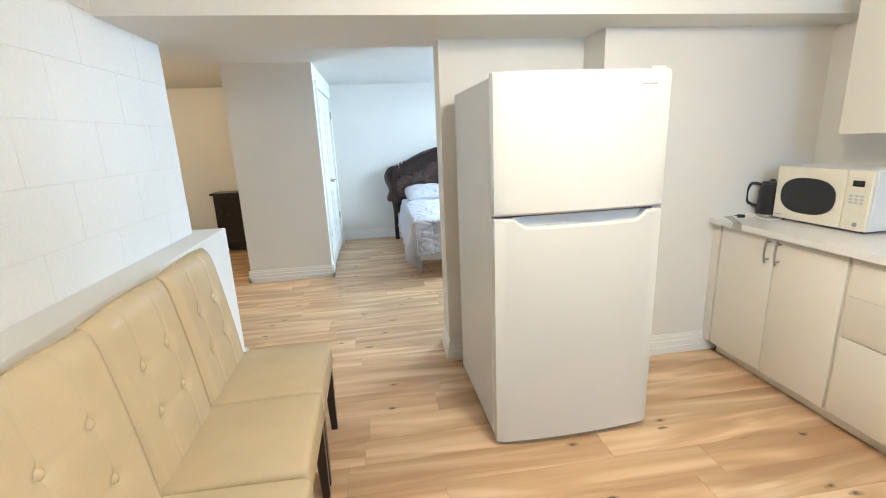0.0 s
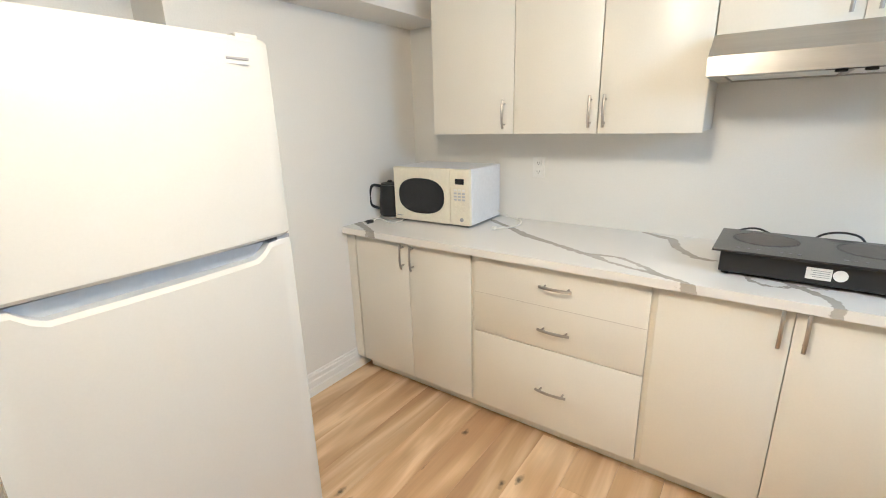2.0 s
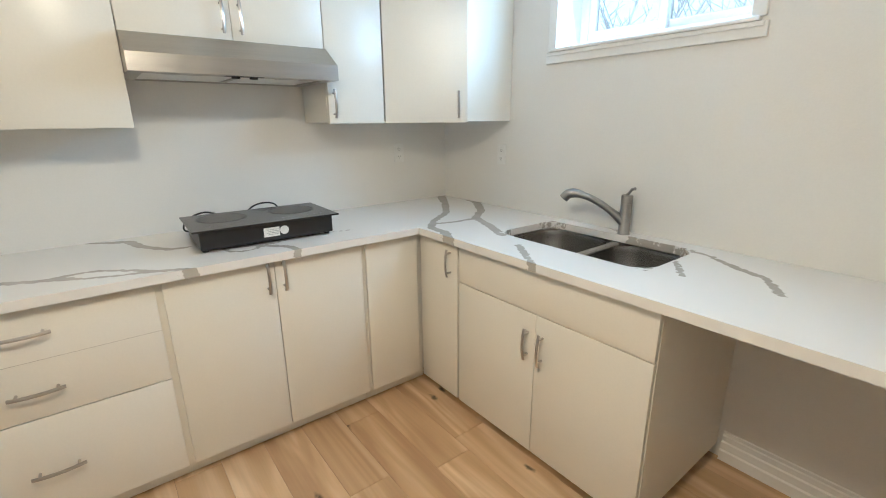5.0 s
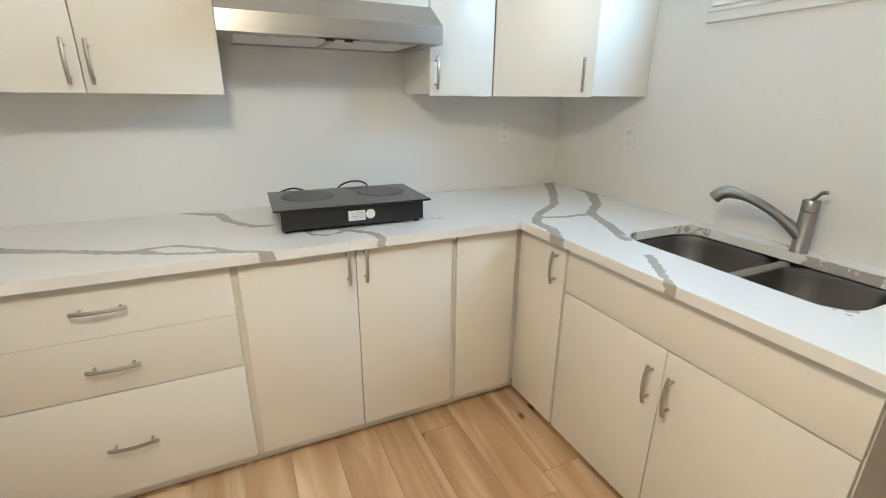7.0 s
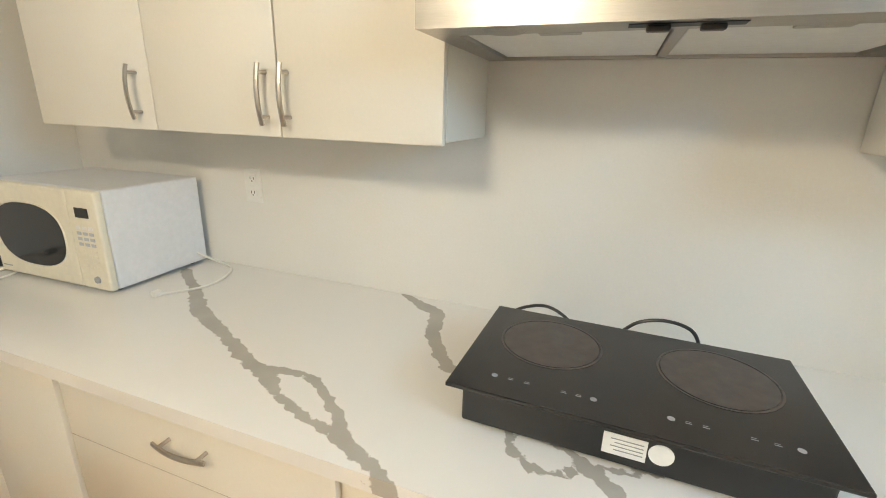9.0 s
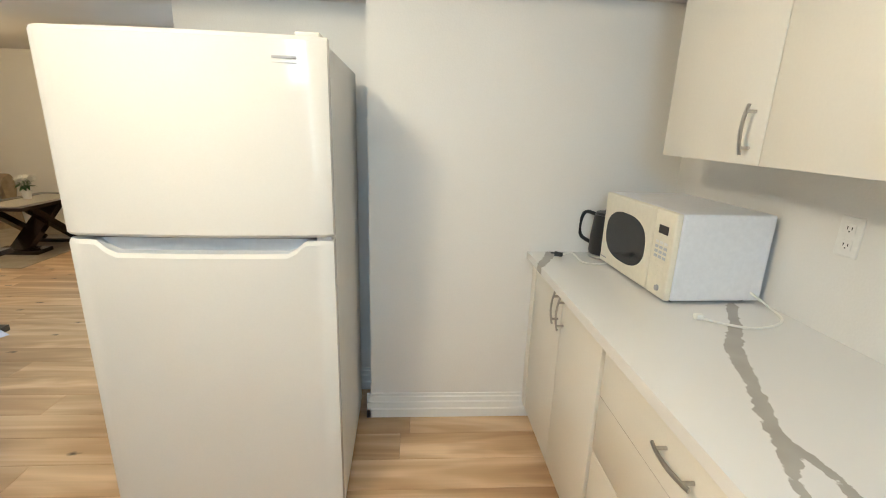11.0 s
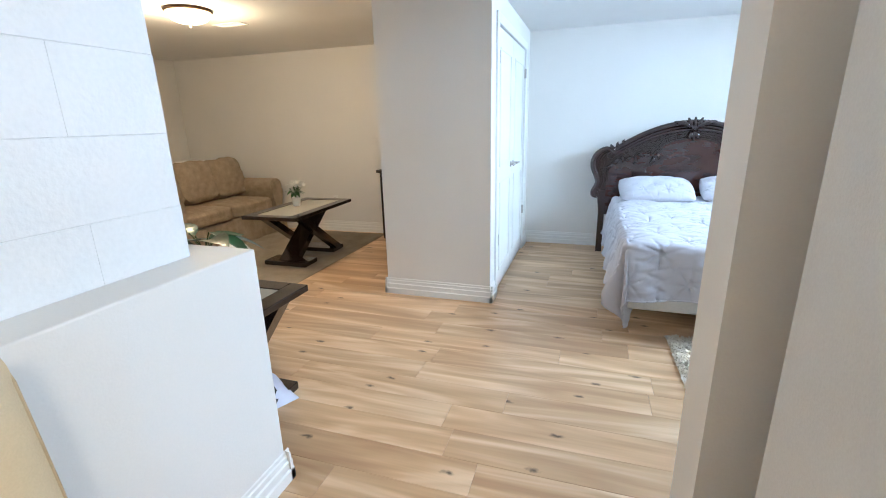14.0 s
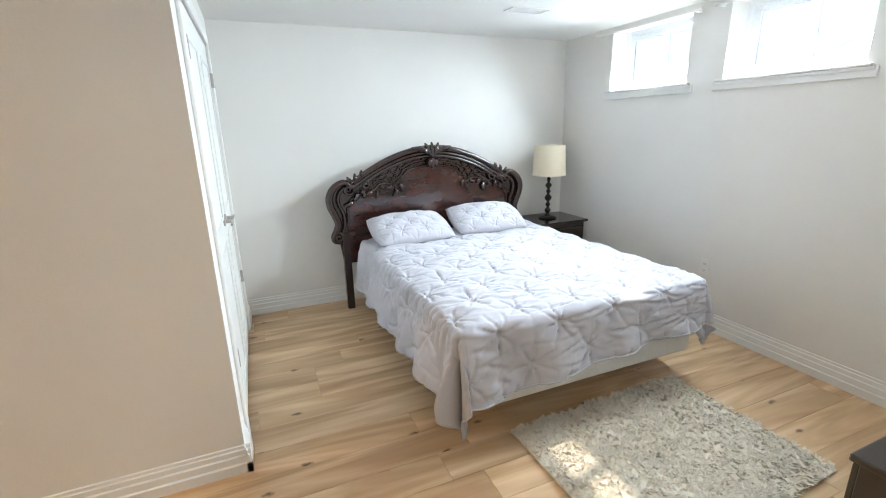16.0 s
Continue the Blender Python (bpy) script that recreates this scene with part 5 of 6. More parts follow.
potted_plant(pose(-1.545, 6.40, 0.549), "small white-flowered plant in a white pot on the coffee table", 12, 0.075, 0.075, 0.036, 22, 3, 0.05, 0.09)
potted_plant(pose(-0.37, 4.06, 0.591), "large-leaved orchid plant in a white pot on the end table", 9, 0.20, 0.24, 0.12, 0, 8, 0.07, 0.10)


def bag():
    """A limp pale bag on the floor, half under the table."""
    bm = bmesh.new()
    n = 24
    rows = []
    for i in range(n + 1):
        row = []
        for j in range(n + 1):
            u, v = 2 * i / n - 1, 2 * j / n - 1
            e = max(0.0, 1 - abs(u) ** 4) * max(0.0, 1 - abs(v) ** 4)
            z = 0.10 * e ** 0.6 * (1 + 0.5 * noise.noise(Vector((u * 2, v * 2, 3)))) + 0.012 * noise.noise(Vector((u * 6, v * 6, 1))) * e + 0.003
            row.append(bm.verts.new((u * 0.27, v * 0.20, z)))
        rows.append(row)
    for i in range(n):
        for j in range(n):
            bm.faces.new((rows[i][j], rows[i + 1][j], rows[i + 1][j + 1], rows[i][j + 1]))
    bm.faces.new([rows[i][0] for i in range(n + 1)] + [rows[n][j] for j in range(1, n + 1)] + [rows[i][n] for i in range(n - 1, -1, -1)] + [rows[0][j] for j in range(n - 1, 0, -1)])
    tagged(part("plastic_bag", bm, M_BAG, smooth=True, m=pose(-0.28, 4.03, 0.0, 0, 0, -25)), "pale crumpled plastic bag on the floor beside the end table", "bag")


bag()


# ---- bedroom ----
BC = 2.335


def bed():
    b = thing("bed", pose(BC, 6.2, 0), "queen bed with a carved dark mahogany headboard", "bed")
    oy = 6.2
    part("box_spring", box((-0.63, 5.345 - oy, 0.165), (0.865, 7.24 - oy, 0.345), 0.02, 3), M_BOX, b, smooth=True)
    part("mattress", box((-0.64, 5.335 - oy, 0.347), (0.87, 7.24 - oy, 0.600), 0.05, 4), M_BOX, b, smooth=True)
    for s in (-1, 1):
        part("side_rail", box((0.115 + s * 0.70 - 0.012, 5.6 - oy, 0.13), (0.115 + s * 0.70 + 0.012, 7.26 - oy, 0.163), 0.003), M_DARK, b)
        for y in (5.95, 6.8):
            part("leg", lathe([(0.022, 0), (0.022, 0.163)], 12), M_BLACK, b, m=pose(0.05 + s * 0.62, y - oy, 0))
        part("leg", box((s * 0.775 - 0.03, 7.27 - oy, 0.0), (s * 0.775 + 0.03, 7.33 - oy, 0.66), 0.004), M_HB, b, "dark headboard post")
    y0 = 7.30 - oy

    def top(u):
        return 1.320 - 0.275 * (abs(u) / 0.72) ** 1.9

    half = [(0.70, 1.045), (0.745, 1.085), (0.80, 1.075), (0.85, 1.035), (0.88, 0.975), (0.878, 0.90), (0.85, 0.83), (0.828, 0.76), (0.845, 0.70), (0.87, 0.655), (0.865, 0.615), (0.825, 0.60)]
    arch = [(-0.68 + 1.36 * i / 34, top(-0.68 + 1.36 * i / 34)) for i in range(35)]
    outline = [(-x, z) for x, z in half[::-1]] + arch + half + [(0.80, 0.40), (-0.80, 0.40)]
    hb = part("headboard", prism(bmesh.new(), outline, y0, y0 + 0.035), M_HB, b)
    inner = [(-0.76, 0.45)] + [(-x, z) for x, z in ((0.745, 0.75), (0.74, 0.86), (0.70, 0.94), (0.62, 0.975), (0.50, 1.00))]
    inner += [(-0.47, 1.035), (-0.40, 1.045), (-0.33, 1.02), (-0.30, 1.06)] + [(0.27 * math.cos(a), 1.06 + 0.115 * math.sin(a)) for a in [math.pi * (1 - k / 12) for k in range(13)]]
    inner += [(-x, z) for x, z in ((-0.30, 1.06), (-0.33, 1.02), (-0.40, 1.045), (-0.47, 1.035))] + [(0.50, 1.00), (0.62, 0.975), (0.70, 0.94), (0.74, 0.86), (0.745, 0.75), (0.76, 0.45)]
    part("veneer_panel", prism(bmesh.new(), inner, y0 - 0.012, y0 - 0.001), M_HBP, hb, "polished reddish burl panel")
    bm = bmesh.new()
    tube(bm, [(x, y0 - 0.014, z) for x, z in inner[1:-1]], 0.011, 8)
    part("lobed_moulding", bm, M_HB, hb, smooth=True)
    for off, r, yy in ((0.0, 0.024, -0.02), (-0.038, 0.013, -0.022), (-0.066, 0.016, -0.014)):
        pts = [(x * (1 + off * 0.15), y0 + yy, z + off) for x, z in arch]
        part("arch_moulding", tube(bmesh.new(), pts, r, 10), M_HB, hb, smooth=True)
    for s in (-1, 1):
        ear = smooth_line([(s * x, y0 - 0.018, z - 0.01) for x, z in [(0.64, 1.07)] + half], 4)
        part("side_scroll", tube(bmesh.new(), ear, [0.018 + 0.012 * math.sin(math.pi * i / (len(ear) - 1)) for i in range(len(ear))], 10), M_HB, hb, smooth=True)
        inn = smooth_line([(s * x, y0 - 0.016, z) for x, z in [(0.60, 1.035), (0.68, 1.035), (0.76, 1.03), (0.81, 0.97), (0.81, 0.90), (0.78, 0.83), (0.775, 0.74), (0.80, 0.66)]], 4)
        part("side_scroll", tube(bmesh.new(), inn, 0.015, 8), M_HB, hb, smooth=True)
        # volutes
        for cx, cz, r0, turn in ((0.725, 1.015, 0.052, 1.4), (0.835, 0.635, 0.036, 1.3), (0.585, 1.045, 0.036, 1.2)):
            pts = []
            for i in range(26):
                t = i / 25
                a = radians(90) + turn * 2 * math.pi * t
                r = r0 * (1 - 0.82 * t)
                pts.append((s * (cx + r * math.cos(a)), y0 - 0.022 - 0.012 * t, cz + r * math.sin(a)))
            part("volute", tube(bmesh.new(), pts, [0.013 * (1 - 0.35 * i / 25) for i in range(26)], 8), M_HB, hb, smooth=True)
        # leaf carving on shoulder and along the lobed edge
        spots = [(0.645, 1.085, 20, 0.06), (0.69, 1.085, -10, 0.05), (0.60, 1.115, 30, 0.05), (0.30, 1.03, 200, 0.06), (0.33, 1.00, 240, 0.07), (0.36, 1.03, 300, 0.06), (0.50, 0.995, 220, 0.07), (0.54, 1.00, 280, 0.06), (0.47, 1.02, 160, 0.05), (0.66, 0.985, 250, 0.07), (0.70, 0.93, 280, 0.08), (0.625, 1.00, 200, 0.06)]
        for cx, cz, ang, ln in spots:
            bm = bmesh.new()
            a = radians(ang)
            pts = [(s * (cx + ln * t * math.cos(a + 0.9 * t)), y0 - 0.022 - 0.014 * math.sin(math.pi * t), cz + ln * t * math.sin(a + 0.9 * t)) for t in [k / 8 for k in range(9)]]
            tube(bm, pts, [0.004 + 0.014 * math.sin(math.pi * (0.1 + 0.85 * k / 8)) for k in range(9)], 8)
            part("carved_leaf", bm, M_HB, hb, smooth=True)
        # pierced lattice between arch and lobes
        for k in range(7):
            u0 = 0.10 + 0.075 * k
            for d in (0.11, -0.09):
                pts = []
                for i in range(7):
                    t = i / 6
                    u = u0 + d * (t - 0.5)
                    zt = top(u) - 0.075
                    zb = (1.06 + 0.115 * math.sqrt(max(0, 1 - (u / 0.27) ** 2)) + 0.012) if u < 0.27 else 1.045
                    pts.append((s * u, y0 - 0.010, zb + (zt - zb) * t))
                if pts[-1][2] - pts[0][2] > 0.015:
                    part("lattice_bar", tube(bmesh.new(), pts, 0.0075, 6), M_HB, hb, smooth=True)
        for kk, fr in enumerate((0.33, 0.66)):
            pts = []
            for i in range(15):
                u = 0.06 + 0.46 * i / 14
                zt = top(u) - 0.075
                zb = (1.06 + 0.115 * math.sqrt(max(0, 1 - (u / 0.27) ** 2)) + 0.012) if u < 0.27 else 1.045
                pts.append((s * u, y0 - 0.012, zb + (zt - zb) * fr))
            part("lattice_bar", tube(bmesh.new(), pts, 0.0065, 6), M_HB, hb, smooth=True)
    # centre plume
    for ang, ln, x0, z0 in ((90, 0.13, 0, 1.235), (65, 0.12, 0.01, 1.25), (115, 0.12, -0.01, 1.25), (35, 0.11, 0.02, 1.27), (145, 0.11, -0.02, 1.27), (10, 0.14, 0.04, 1.30), (170, 0.14, -0.04, 1.30), (270, 0.09, 0, 1.24), (250, 0.07, -0.015, 1.23), (290, 0.07, 0.015, 1.23)):
        a = radians(ang)
        pts = [(x0 + ln * t * math.cos(a), y0 - 0.030 - 0.018 * math.sin(math.pi * t), z0 + ln * t * math.sin(a)) for t in [k / 7 for k in range(8)]]
        part("plume", tube(bmesh.new(), pts, [0.006 + 0.016 * math.sin(math.pi * (0.1 + 0.88 * k / 7)) for k in range(8)], 8), M_HB, hb, smooth=True)


bed()


def pleat(x, y, cell=0.34):
    """Height of pinch-pleated cloth: puffs that meet in tight knots, with sharp creases running out of them."""
    a, b = (x + y) / cell, (x - y) / cell
    ra, rb = round(a), round(b)
    kx, ky = (ra + rb) * cell / 2, (ra - rb) * cell / 2
    kx += 0.022 * noise.noise(Vector((kx * 3, ky * 3, 7.0)))
    ky += 0.022 * noise.noise(Vector((kx * 3, ky * 3, 8.0)))
    dx, dy = x - kx, y - ky
    s = cell / 0.34
    r = math.hypot(dx, dy) / s
    th = math.atan2(dy, dx) + 0.30 * noise.noise(Vector((x * 11, y * 11, 1.1)))
    turn = 3.0 * noise.noise(Vector((kx * 9, ky * 9, 0.3)))
    far = 1 - math.exp(-(r / 0.075) ** 2)
    h = -0.030 * math.exp(-(r / 0.016) ** 2)
    # star of folds, each with its own length
    reach = 0.105 + 0.07 * noise.noise(Vector((math.cos(th) * 2 + kx * 5, math.sin(th) * 2 + ky * 5, 3.0)))
    star = 1 - abs(math.sin(3.5 * th + turn)) ** 0.7
    h -= 0.027 * star ** 2 * math.exp(-(r / reach) ** 2) * min(1, r / 0.015)
    fine = 1 - abs(math.sin(9 * th - turn))
    h -= 0.007 * fine ** 2 * math.exp(-(r / 0.055) ** 2) * min(1, r / 0.01)
    # the seams of pull between neighbouring knots
    da, db = abs(a - math.floor(a) - 0.5), abs(b - math.floor(b) - 0.5)
    h += 0.010 * far
    h += 0.005 * math.cos(2 * math.pi * min(da, db)) * far
    # long sharp wrinkles across
    w1 = noise.noise(Vector((x * 3.2 + 3, y * 17, 2.0)))
    w2 = noise.noise(Vector((x * 9 + y * 6, y * 20 - x * 5, 6.0)))
    h -= 0.017 * max(0.0, 1 - abs(w1) * 5.0) * max(0.0, min(1.0, 0.75 + 3 * noise.noise(Vector((x * 4, y * 4, 11.0))))) * far * s
    h -= 0.0015 * max(0.0, 1 - abs(w2) * 4.0) * far * s
    w3 = noise.noise(Vector((x * 2.4 - y * 1.1 + 8, y * 26 + x * 4, 13.0)))
    h -= 0.003 * max(0.0, 1 - abs(w3) * 4.0) * far * s
    h += 0.004 * noise.noise(Vector((x * 7, y * 7, 5.0)))
    return h * 0.86 * (0.5 + 0.5 * s)


def duvet():
    x0, x1, y0, y1, z = 1.70, 3.20, 5.345, 7.16, 0.620
    nx, ny = 270, 270
    left, right, foot = 0.42, 0.34, 0.35
    bm = bmesh.new()
    rows = []

    def drop(s):
        """Outward and down for a length s past the edge."""
        r = 0.05
        if s <= 0:
            return 0.0, 0.0
        if s < r * math.pi / 2:
            return r * math.sin(s / r), r * (1 - math.cos(s / r))
        q = s - r * math.pi / 2
        return r + 0.15 * q, r + 0.985 * q

    for i in range(nx + 1):
        row = []
        for j in range(ny + 1):
            u = x0 - left + (x1 - x0 + left + right) * i / nx
            v = y0 - foot + (y1 - y0 + foot) * j / ny
            wob = 0.018 * noise.noise(Vector((u * 3, v * 3, 9)))
            sx = (x0 - u) if u < x0 else (u - x1) if u > x1 else 0.0
            sy = (y0 - v) if v < y0 else 0.0
            dxn = -1 if u < x0 else 1
            if v < y0:
                sy *= 1.12 - 0.30 * max(0, min(1, (u - x0) / (x1 - x0)))
            s = math.hypot(sx, sy)
            h = pleat(u, v)
            if s <= 0:
                t = max(0.0, 1 - min(u - x0, x1 - u, v - y0) / 0.12)
                row.append(bm.verts.new((u, v, z + h + 0.016 - 0.012 * t * t + 0.012 * noise.noise(Vector((u * 1.7, v * 1.7, 0))))))
                continue
            cx, cy = (min(max(u, x0), x1), max(v, y0))
            wx, wy = sx / s * dxn, -sy / s
            near = min(sx, sy) / 0.3 if u < x0 else 0.0
            o, d = drop(s * (1 + 0.18 * near) + wob * 0.5)
            o *= 1 - 0.85 * min(1.0, near)
            fold = 0.0
            if d > 0.05:
                ph = (v * 17 if sx > sy else u * 15) + 2.5 * noise.noise(Vector((u * 2, v * 2, 4)))
                fold = 0.022 * math.sin(ph) * min(1, (d - 0.05) / 0.25)
                if sx > 0.03 and sy > 0.03:
                    fold += 0.05 * math.sin(6 * math.atan2(sy, sx)) * min(1, (d - 0.05) / 0.3)
            k = min(1.0, s / 0.06)
            ox = wx * (o + fold + h * k)
            oy_ = wy * (o + fold + h * k)
            zz = z + 0.004 + h * (1 - k) - d
            row.append(bm.verts.new((cx + ox, cy + oy_, max(zz, 0.03))))
        rows.append(row)
    for i in range(nx):
        for j in range(ny):
            bm.faces.new((rows[i][j], rows[i + 1][j], rows[i + 1][j + 1], rows[i][j + 1]))
    pos = [[v.co.copy() for v in r] for r in rows]
    o = part("duvet", bm, M_DUVET, smooth=True)
    o.data.set_sharp_from_angle(angle=radians(80))
    sol = o.modifiers.new("thickness", "SOLIDIFY")
    sol.thickness, sol.offset = 0.010, -1
    tagged(o, "white pinch-pleated duvet spread over the bed, falling to one corner", "duvet")
    part("hem", tube(bmesh.new(), pos[0][::-1] + [r[0] for r in pos[1:]] + pos[-1][1:], 0.0055, 6), M_DUVET, o, smooth=True)
    c = 0.34
    bm = bmesh.new()
    bmesh.ops.create_icosphere(bm, subdivisions=1, radius=0.006)
    first = None
    for ra in range(14, 40):
        for rb in range(-24, 0):
            kx, ky = (ra + rb) * c / 2, (ra - rb) * c / 2
            if not (x0 + 0.05 < kx < x1 - 0.05 and y0 + 0.05 < ky < y1 - 0.12):
                continue
            i = round((kx + 0.022 * noise.noise(Vector((kx * 3, ky * 3, 7.0))) - x0 + left) / (x1 - x0 + left + right) * nx)
            j = round((ky + 0.022 * noise.noise(Vector((kx * 3, ky * 3, 8.0))) - y0 + foot) / (y1 - y0 + foot) * ny)
            at = pose(*(pos[i][j] + Vector((0, 0, 0.002))))
            if first is None:
                first = part("pinched_knot", bm, M_DUVET, o, m=at, smooth=True)
            else:
                k = new("pinched_knot", first.data)
                k.parent, k.matrix_basis = o, at


duvet()


def pillow(m, seed, label):
    bm = bmesh.new()
    nx, ny = 110, 76
    grid = {}
    for s in (1, -1):
        for i in range(nx + 1):
            for j in range(ny + 1):
                u, v = 2 * i / nx - 1, 2 * j / ny - 1
                e = max(0.0, (1 - abs(u) ** 3.2)) * max(0.0, (1 - abs(v) ** 3.0))
                w = 1 - 0.07 * (1 - abs(v)) * abs(u) ** 6
                x, y = 0.325 * u * (1 - 0.06 * v * v), 0.205 * v * (1 - 0.08 * u * u)
                h = 0.085 * e ** 0.55
                h += pleat(x + seed, y + seed, 0.19) * 1.05 * e ** 0.4
                grid[s, i, j] = bm.verts.new((x, y, s * max(h, 0.002)))
    for s in (1, -1):
        for i in range(nx):
            for j in range(ny):
                bm.faces.new((grid[s, i, j], grid[s, i + 1, j], grid[s, i + 1, j + 1], grid[s, i, j + 1]))
    bmesh.ops.remove_doubles(bm, verts=bm.verts[:], dist=0.0030)
    tagged(part("pillow", bm, M_DUVET, m=m, smooth=True), label, "pillow", "pillows on the bed")


pillow(pose(2.02, 6.98, 0.715, 20, 0, 3), 0.3, "white pinch-pleated pillow leaning on the headboard")
pillow(pose(2.72, 7.02, 0.722, 22, 0, -3), 1.7, "white pinch-pleated pillow leaning on the headboard")


def nightstand():
    n = thing("nightstand", pose(3.57, 7.275, 0), "dark brown wooden nightstand with a glossy top", "nightstand")
    part("top", box((-0.29, -0.23, 0.570), (0.285, 0.225, 0.594), 0.005), M_TABLE, n)
    part("body", box((-0.26, -0.20, 0.06), (0.26, 0.215, 0.569), 0.004), M_TABLE, n)
    for z0, z1 in ((0.32, 0.53), (0.09, 0.305)):
        d = part("drawer_front", box((-0.245, -0.216, z0), (0.245, -0.201, z1), 0.003), M_TABLE, n)
        part("knob", lathe([(0.006, 0), (0.006, 0.012), (0.013, 0.018), (0.0, 0.024)], 12), M_BRONZE, d, m=pose(0, -0.216, (z0 + z1) / 2, 90, 0, 0), smooth=True)
    for sx in (-0.23, 0.23):
        for sy in (-0.17, 0.19):
            part("foot", box((sx - 0.02, sy - 0.02, 0), (sx + 0.02, sy + 0.02, 0.059), 0.003), M_TABLE, n)
    l = thing("table_lamp", pose(3.54, 7.27, 0.5945), "unlit table lamp with dark turned base and cream shade", "lamp")
    part("base", lathe([(0.0, 0), (0.085, 0), (0.088, 0.008), (0.070, 0.018), (0.030, 0.026), (0.020, 0.040), (0.012, 0.048)], 28), M_TURNED, l, smooth=True)
    rings = [(0.012, 0.048)]
    z = 0.048
    for r, hh in ((0.030, 0.062), (0.024, 0.044), (0.034, 0.072), (0.022, 0.042), (0.030, 0.060), (0.018, 0.045)):
        for k in range(1, 8):
            t = k / 8
            rings.append((0.010 + (r - 0.010) * math.sin(math.pi * t), z + hh * t))
        z += hh
        rings.append((0.010, z))
        z += 0.006
        rings.append((0.013, z))
    part("stem", lathe(rings, 20), M_TURNED, l, smooth=True)
    part("socket", lathe([(0.016, z), (0.016, z + 0.04), (0.0, z + 0.045)], 14), M_TURNED, l, smooth=True)
    bm = bmesh.new()
    n_ = 40
    rr = [(0.158, 0.420), (0.142, 0.700), (0.1395, 0.700), (0.1555, 0.420)]
    rows = [[bm.verts.new((r * math.cos(2 * math.pi * i / n_), r * math.sin(2 * math.pi * i / n_), zz)) for i in range(n_)] for r, zz in rr]
    for q in range(4):
        a, b = rows[q], rows[(q + 1) % 4]
        for i in range(n_):
            bm.faces.new((a[i], a[(i + 1) % n_], b[(i + 1) % n_], b[i]))
    sh = part("shade", bm, M_SHADE, l, smooth=True)
    for rx, zz in ((0.159, 0.423), (0.143, 0.697)):
        ring = [(rx * math.cos(2 * math.pi * i / n_), rx * math.sin(2 * math.pi * i / n_), zz) for i in range(n_ + 1)]
        part("trim_band", tube(bmesh.new(), ring, 0.003, 6), M_SHADE, sh, smooth=True)


nightstand()


def media_unit():
    d = thing("side_cabinet", pose(2.90, 3.985, 0), "dark glossy low cabinet at the foot of the rug", "cabinet")
    part("top", box((-0.41, -0.28, 0.485), (0.41, 0.28, 0.51), 0.005), M_TABLE, d)
    part("body", box((-0.39, -0.27, 0.05), (0.39, 0.26, 0.484), 0.004), M_TABLE, d)
    for s in (-1, 1):
        a, b = sorted((s * 0.003, s * 0.385))
        part("door", box((a, 0.261, 0.08), (b, 0.277, 0.47), 0.003), M_TABLE, d)
        for y in (-0.22, 0.21):
            part("foot", box((s * 0.34 - 0.02, y - 0.02, 0), (s * 0.34 + 0.02, y + 0.02, 0.049), 0.003), M_TABLE, d)


media_unit()


def shag_rug():
    """A shaggy rug: a backing and thousands of short leaning tufts."""
    w, d = 1.13, 0.84
    r = thing("shag_rug", pose(2.535, 4.925, 0, 0, 0, 1.5), "cream shaggy wool rug at the foot of the bed", "rug")
    part("backing", box((-w / 2, -d / 2, 0), (w / 2, d / 2, 0.010), 0.003), M_SHAG, r)
    rng = np.random.default_rng(5)
    n = 21000
    hub = np.stack([rng.uniform(-w / 2, w / 2, n // 6 + 1), rng.uniform(-d / 2, d / 2, n // 6 + 1)], 1)
    own = np.repeat(np.arange(len(hub)), 6)[:n]
    spread_ = rng.normal(0, 0.005, (n, 2))
    base = np.concatenate([hub[own] + spread_, np.full((n, 1), 0.008)], 1)
    base[:, 0] = np.clip(base[:, 0], -w / 2, w / 2)
    base[:, 1] = np.clip(base[:, 1], -d / 2, d / 2)
    ang = rng.uniform(0, 2 * np.pi, len(hub))[own] + rng.normal(0, 0.35, n)
    h = 0.012 + 0.005 * rng.random(len(hub))[own] + 0.004 * rng.random(n)
    lean = np.stack([np.cos(ang), np.sin(ang), np.zeros(n)], 1) * rng.uniform(0.012, 0.024, n)[:, None]
    side = np.stack([-np.sin(ang), np.cos(ang), np.zeros(n)], 1) * 0.0040
    fwd = np.stack([np.cos(ang), np.sin(ang), np.zeros(n)], 1) * 0.0034
    up = np.array([0, 0, 1.0])
    v = np.stack([base - side - fwd, base + side - fwd, base + fwd * 1.5, base + lean + up * h[:, None] - side * 0.6, base + lean + up * h[:, None] + side * 0.6], 1).reshape(-1, 3)
    f = []
    for i in range(n):
        k = 5 * i
        f += [(k, k + 1, k + 4, k + 3), (k + 1, k + 2, k + 4), (k + 2, k, k + 3), (k + 3, k + 4, k + 2)]
    me = bpy.data.meshes.new("pile")
    me.from_pydata(v.tolist(), [], f)
    me.materials.append(M_SHAG)
    o = new("pile", me)
    o.parent = r
    o["kind"] = "stuff"


shag_rug()


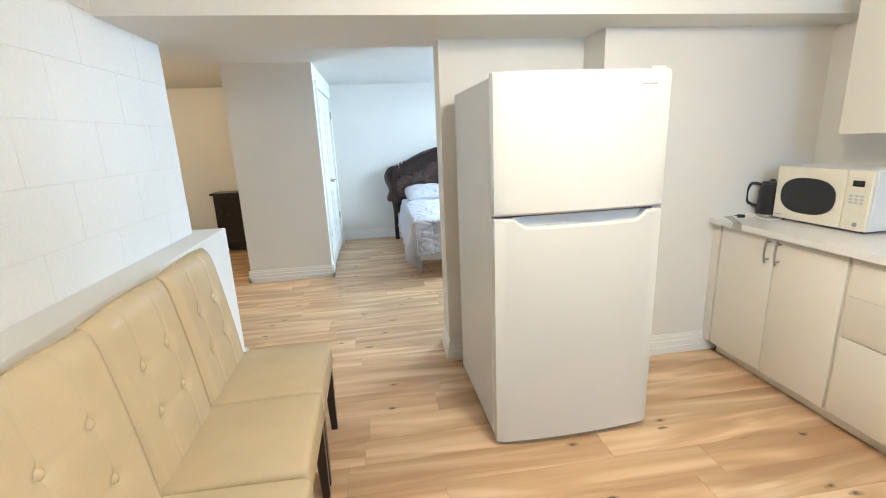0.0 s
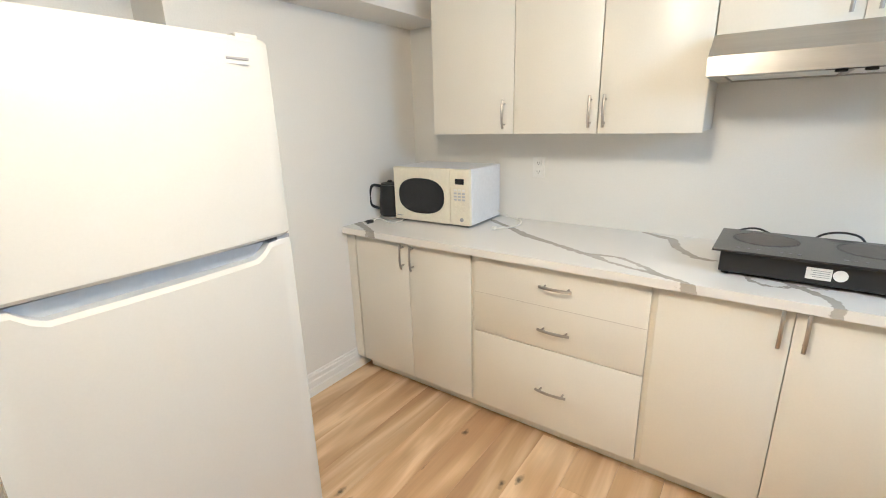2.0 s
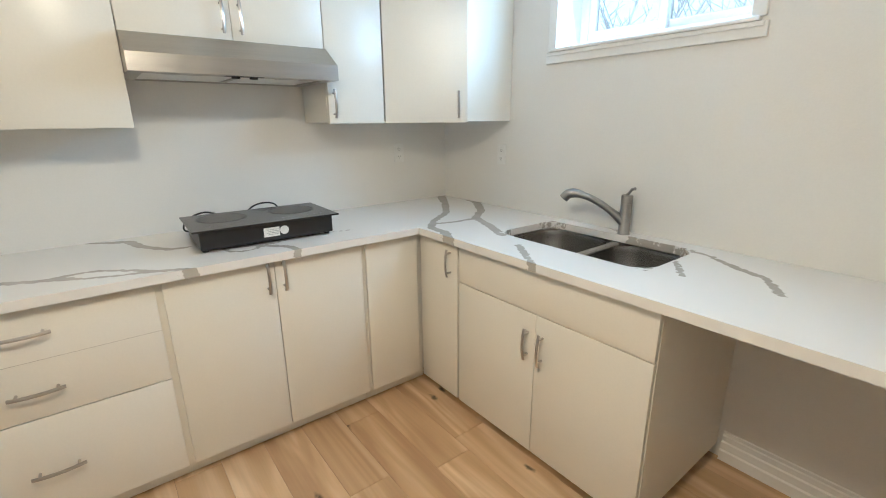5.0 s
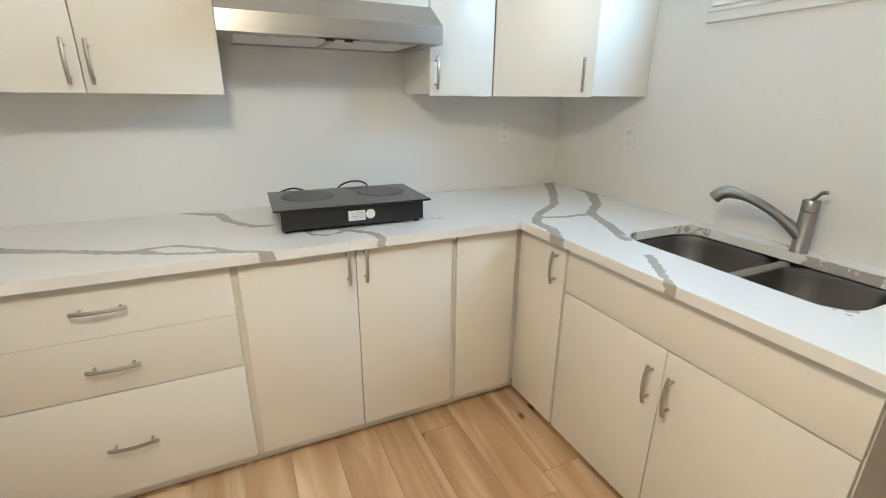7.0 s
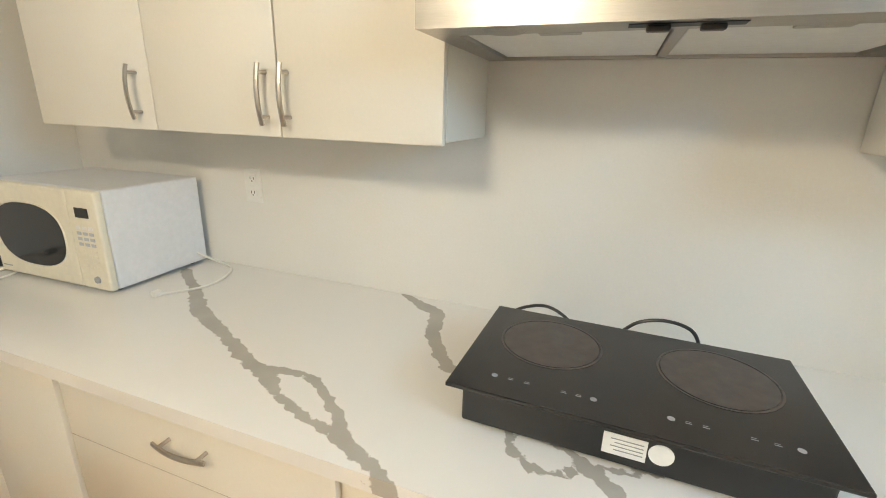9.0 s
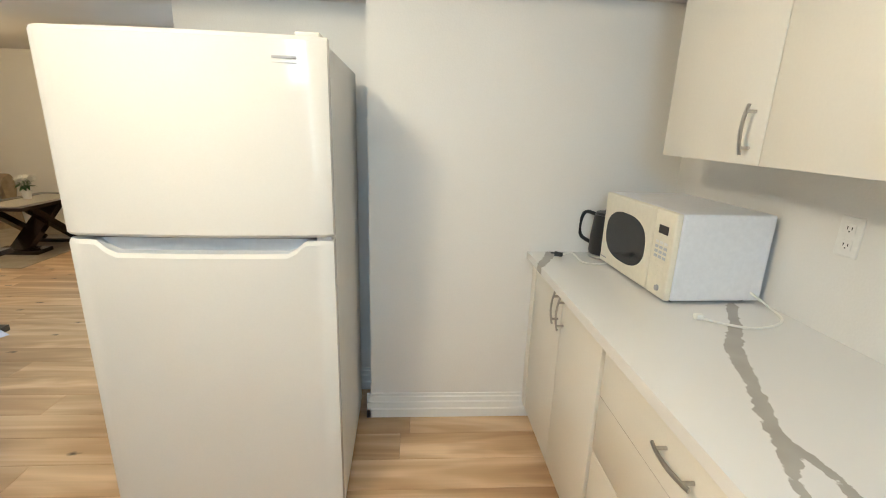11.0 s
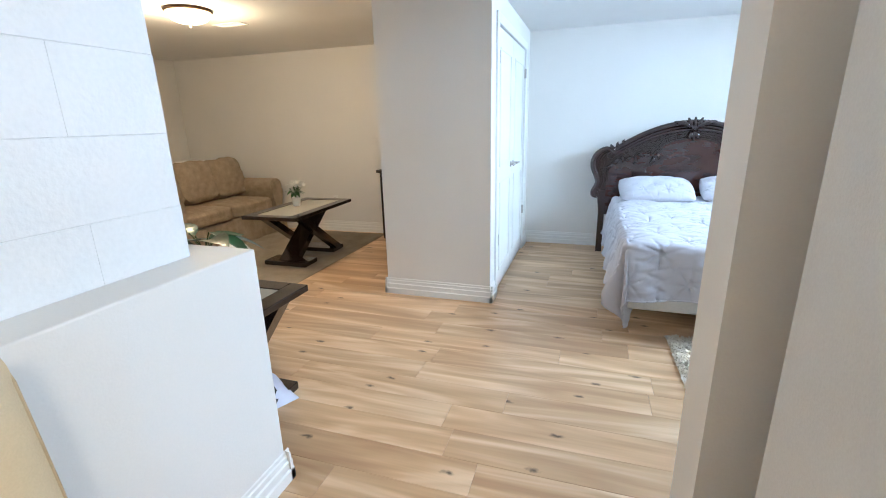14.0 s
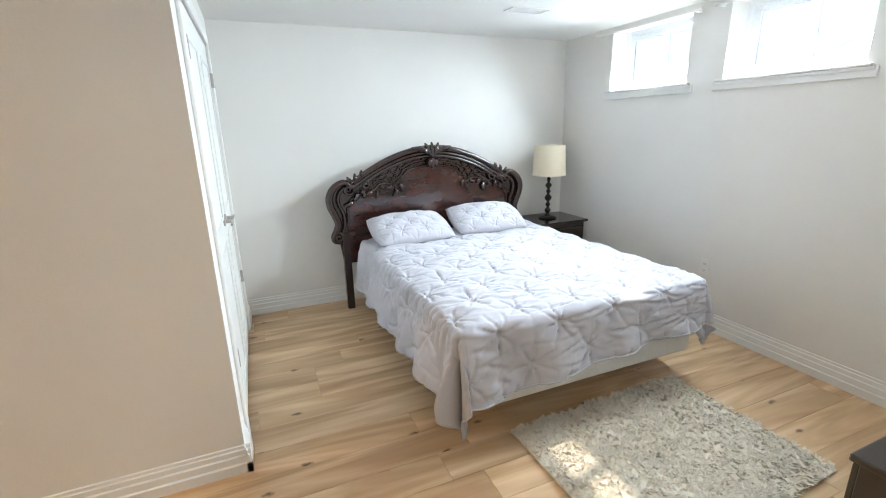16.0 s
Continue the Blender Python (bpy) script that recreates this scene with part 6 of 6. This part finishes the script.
def curtain_rod(y0, y1):
    x = BX - 0.05
    r = thing("curtain_rod", pose(x, (y0 + y1) / 2, 2.205), "thin white curtain rod above the bedroom window", "curtain rod", "curtain rods")
    h = (y1 - y0) / 2
    part("rod", tube(bmesh.new(), [(0, -h, 0), (0, h, 0)], 0.007, 10), M_WHITE, r, smooth=True)
    for s in (-1, 1):
        part("bracket", box((0.0, s * (h - 0.02) - 0.008, -0.012), (0.0495, s * (h - 0.02) + 0.008, 0.004), 0.002), M_WHITE, r)
        part("end_cap", lathe([(0.0, 0.0), (0.010, 0.004), (0.010, 0.018), (0.0, 0.022)], 10), M_WHITE, r, m=pose(0, s * h, 0, -90 * s, 0, 0), smooth=True)


curtain_rod(6.06, 7.03)
curtain_rod(4.98, 5.93)


# ---- outside ----
def outside():
    gz = 1.62
    bm = bmesh.new()
    for lo, hi in (((-400, -400), (400, SY - 0.6)), ((-400, NY + 0.5), (400, 400)), ((4.7, SY - 0.6), (400, NY + 0.5)), ((-400, SY - 0.6), (-4.8, NY + 0.5))):
        a = [bm.verts.new(p) for p in ((lo[0], lo[1], gz), (hi[0], lo[1], gz), (hi[0], hi[1], gz), (lo[0], hi[1], gz))]
        bm.faces.new(a)
    part("ground", bm, M_SNOW, kind="structure")
    # added glowing panels that make the window views bright; no real objects
    part("backdrop_east", box((12.0, -6, gz), (12.05, 18, 6.5)), M_GLOW_BACKDROP, kind="structure")
    part("backdrop_south", box((-9, -9.05, gz), (14, -9.0, 5.5)), M_GLOW_BACKDROP, kind="structure")
    rnd = random.Random(4)
    for k in range(7):
        x, y = 2.0 + 0.55 * k + rnd.uniform(-0.2, 0.2), -3.2 - rnd.uniform(0, 1.6)
        s = thing("bare_shrub", pose(x, y, gz), "leafless shrub outside the kitchen window", "shrub", "bare shrubs")
        for b in range(9):
            a = rnd.uniform(0, 2 * math.pi)
            l = rnd.uniform(0.7, 1.5)
            tip = Vector((0.5 * l * math.cos(a), 0.5 * l * math.sin(a), l))
            bm = bmesh.new()
            tube(bm, smooth_line([(0, 0, 0), tip * 0.5 + Vector((0, 0, 0.05)), tip], 3), [0.010 * (1 - 0.8 * i / 6) for i in range(7)], 5)
            for q in range(6):
                t = rnd.uniform(0.35, 0.95)
                p = tip * t
                e = p + Vector((rnd.uniform(-0.25, 0.25), rnd.uniform(-0.2, 0.2), rnd.uniform(0.05, 0.3)))
                tube(bm, [p, e], [0.005, 0.002], 4)
            part("branch", bm, M_BARK, s)


outside()


# ---- pieces of walls and floor ----
def blocks():
    core = bpy.data.objects["wall_block_core"]
    zs = [0.922 + 0.2215 * k for k in range(7)]
    L = 0.455
    rows = 0
    for k, z in enumerate(zs):
        z1 = min(zs[k] + 0.2215, CEIL) - 0.0004
        z0 = max(z, 0.9735) + 0.0004
        if z1 - z0 < 0.03:
            continue
        joints = [3.488]
        y = 3.205 if k % 2 == 0 else 2.98
        while y > SY:
            joints.append(y)
            y -= L
        joints.append(SY)
        for b, a in zip(joints, joints[1:]):
            if b - a < 0.03:
                continue
            bm = box((0.1855, a, z0), (0.1885, b - (0 if b < 3.46 else 0.001 + 0.004 * (k % 2)), z1), 0.0013, 1)
            part("block", bm, M_BLOCK, core)


blocks()


def planks():
    L, W = 1.22, 0.1785
    bm = box((0, 0, -0.006), (L - 0.0012, W - 0.0010, 0.0), 0.0)
    top = [e for e in bm.edges if all(abs(v.co.z) < 1e-6 for v in e.verts)]
    bmesh.ops.bevel(bm, geom=top, offset=0.0009, segments=1, affect="EDGES")
    me = bpy.data.meshes.new("plank")
    bmesh.ops.recalc_face_normals(bm, faces=bm.faces[:])
    bm.to_mesh(me)
    bm.free()
    me.materials.append(M_FLOOR)
    rnd = random.Random(11)
    y, r = SY - 0.06, 0
    while y < NY:
        off = rnd.uniform(0, L)
        x = -3.75 - off
        while x < 4.07:
            inside = (0.1 > x + L and y + W < 3.4) or (x > -0.1 and x + L < 0.62 and y > 5.7)
            if not inside:
                o = new("plank", me)
                o.location = (x, y, 0)
                o.parent = subfloor
            x += L
        y += W
        r += 1


planks()
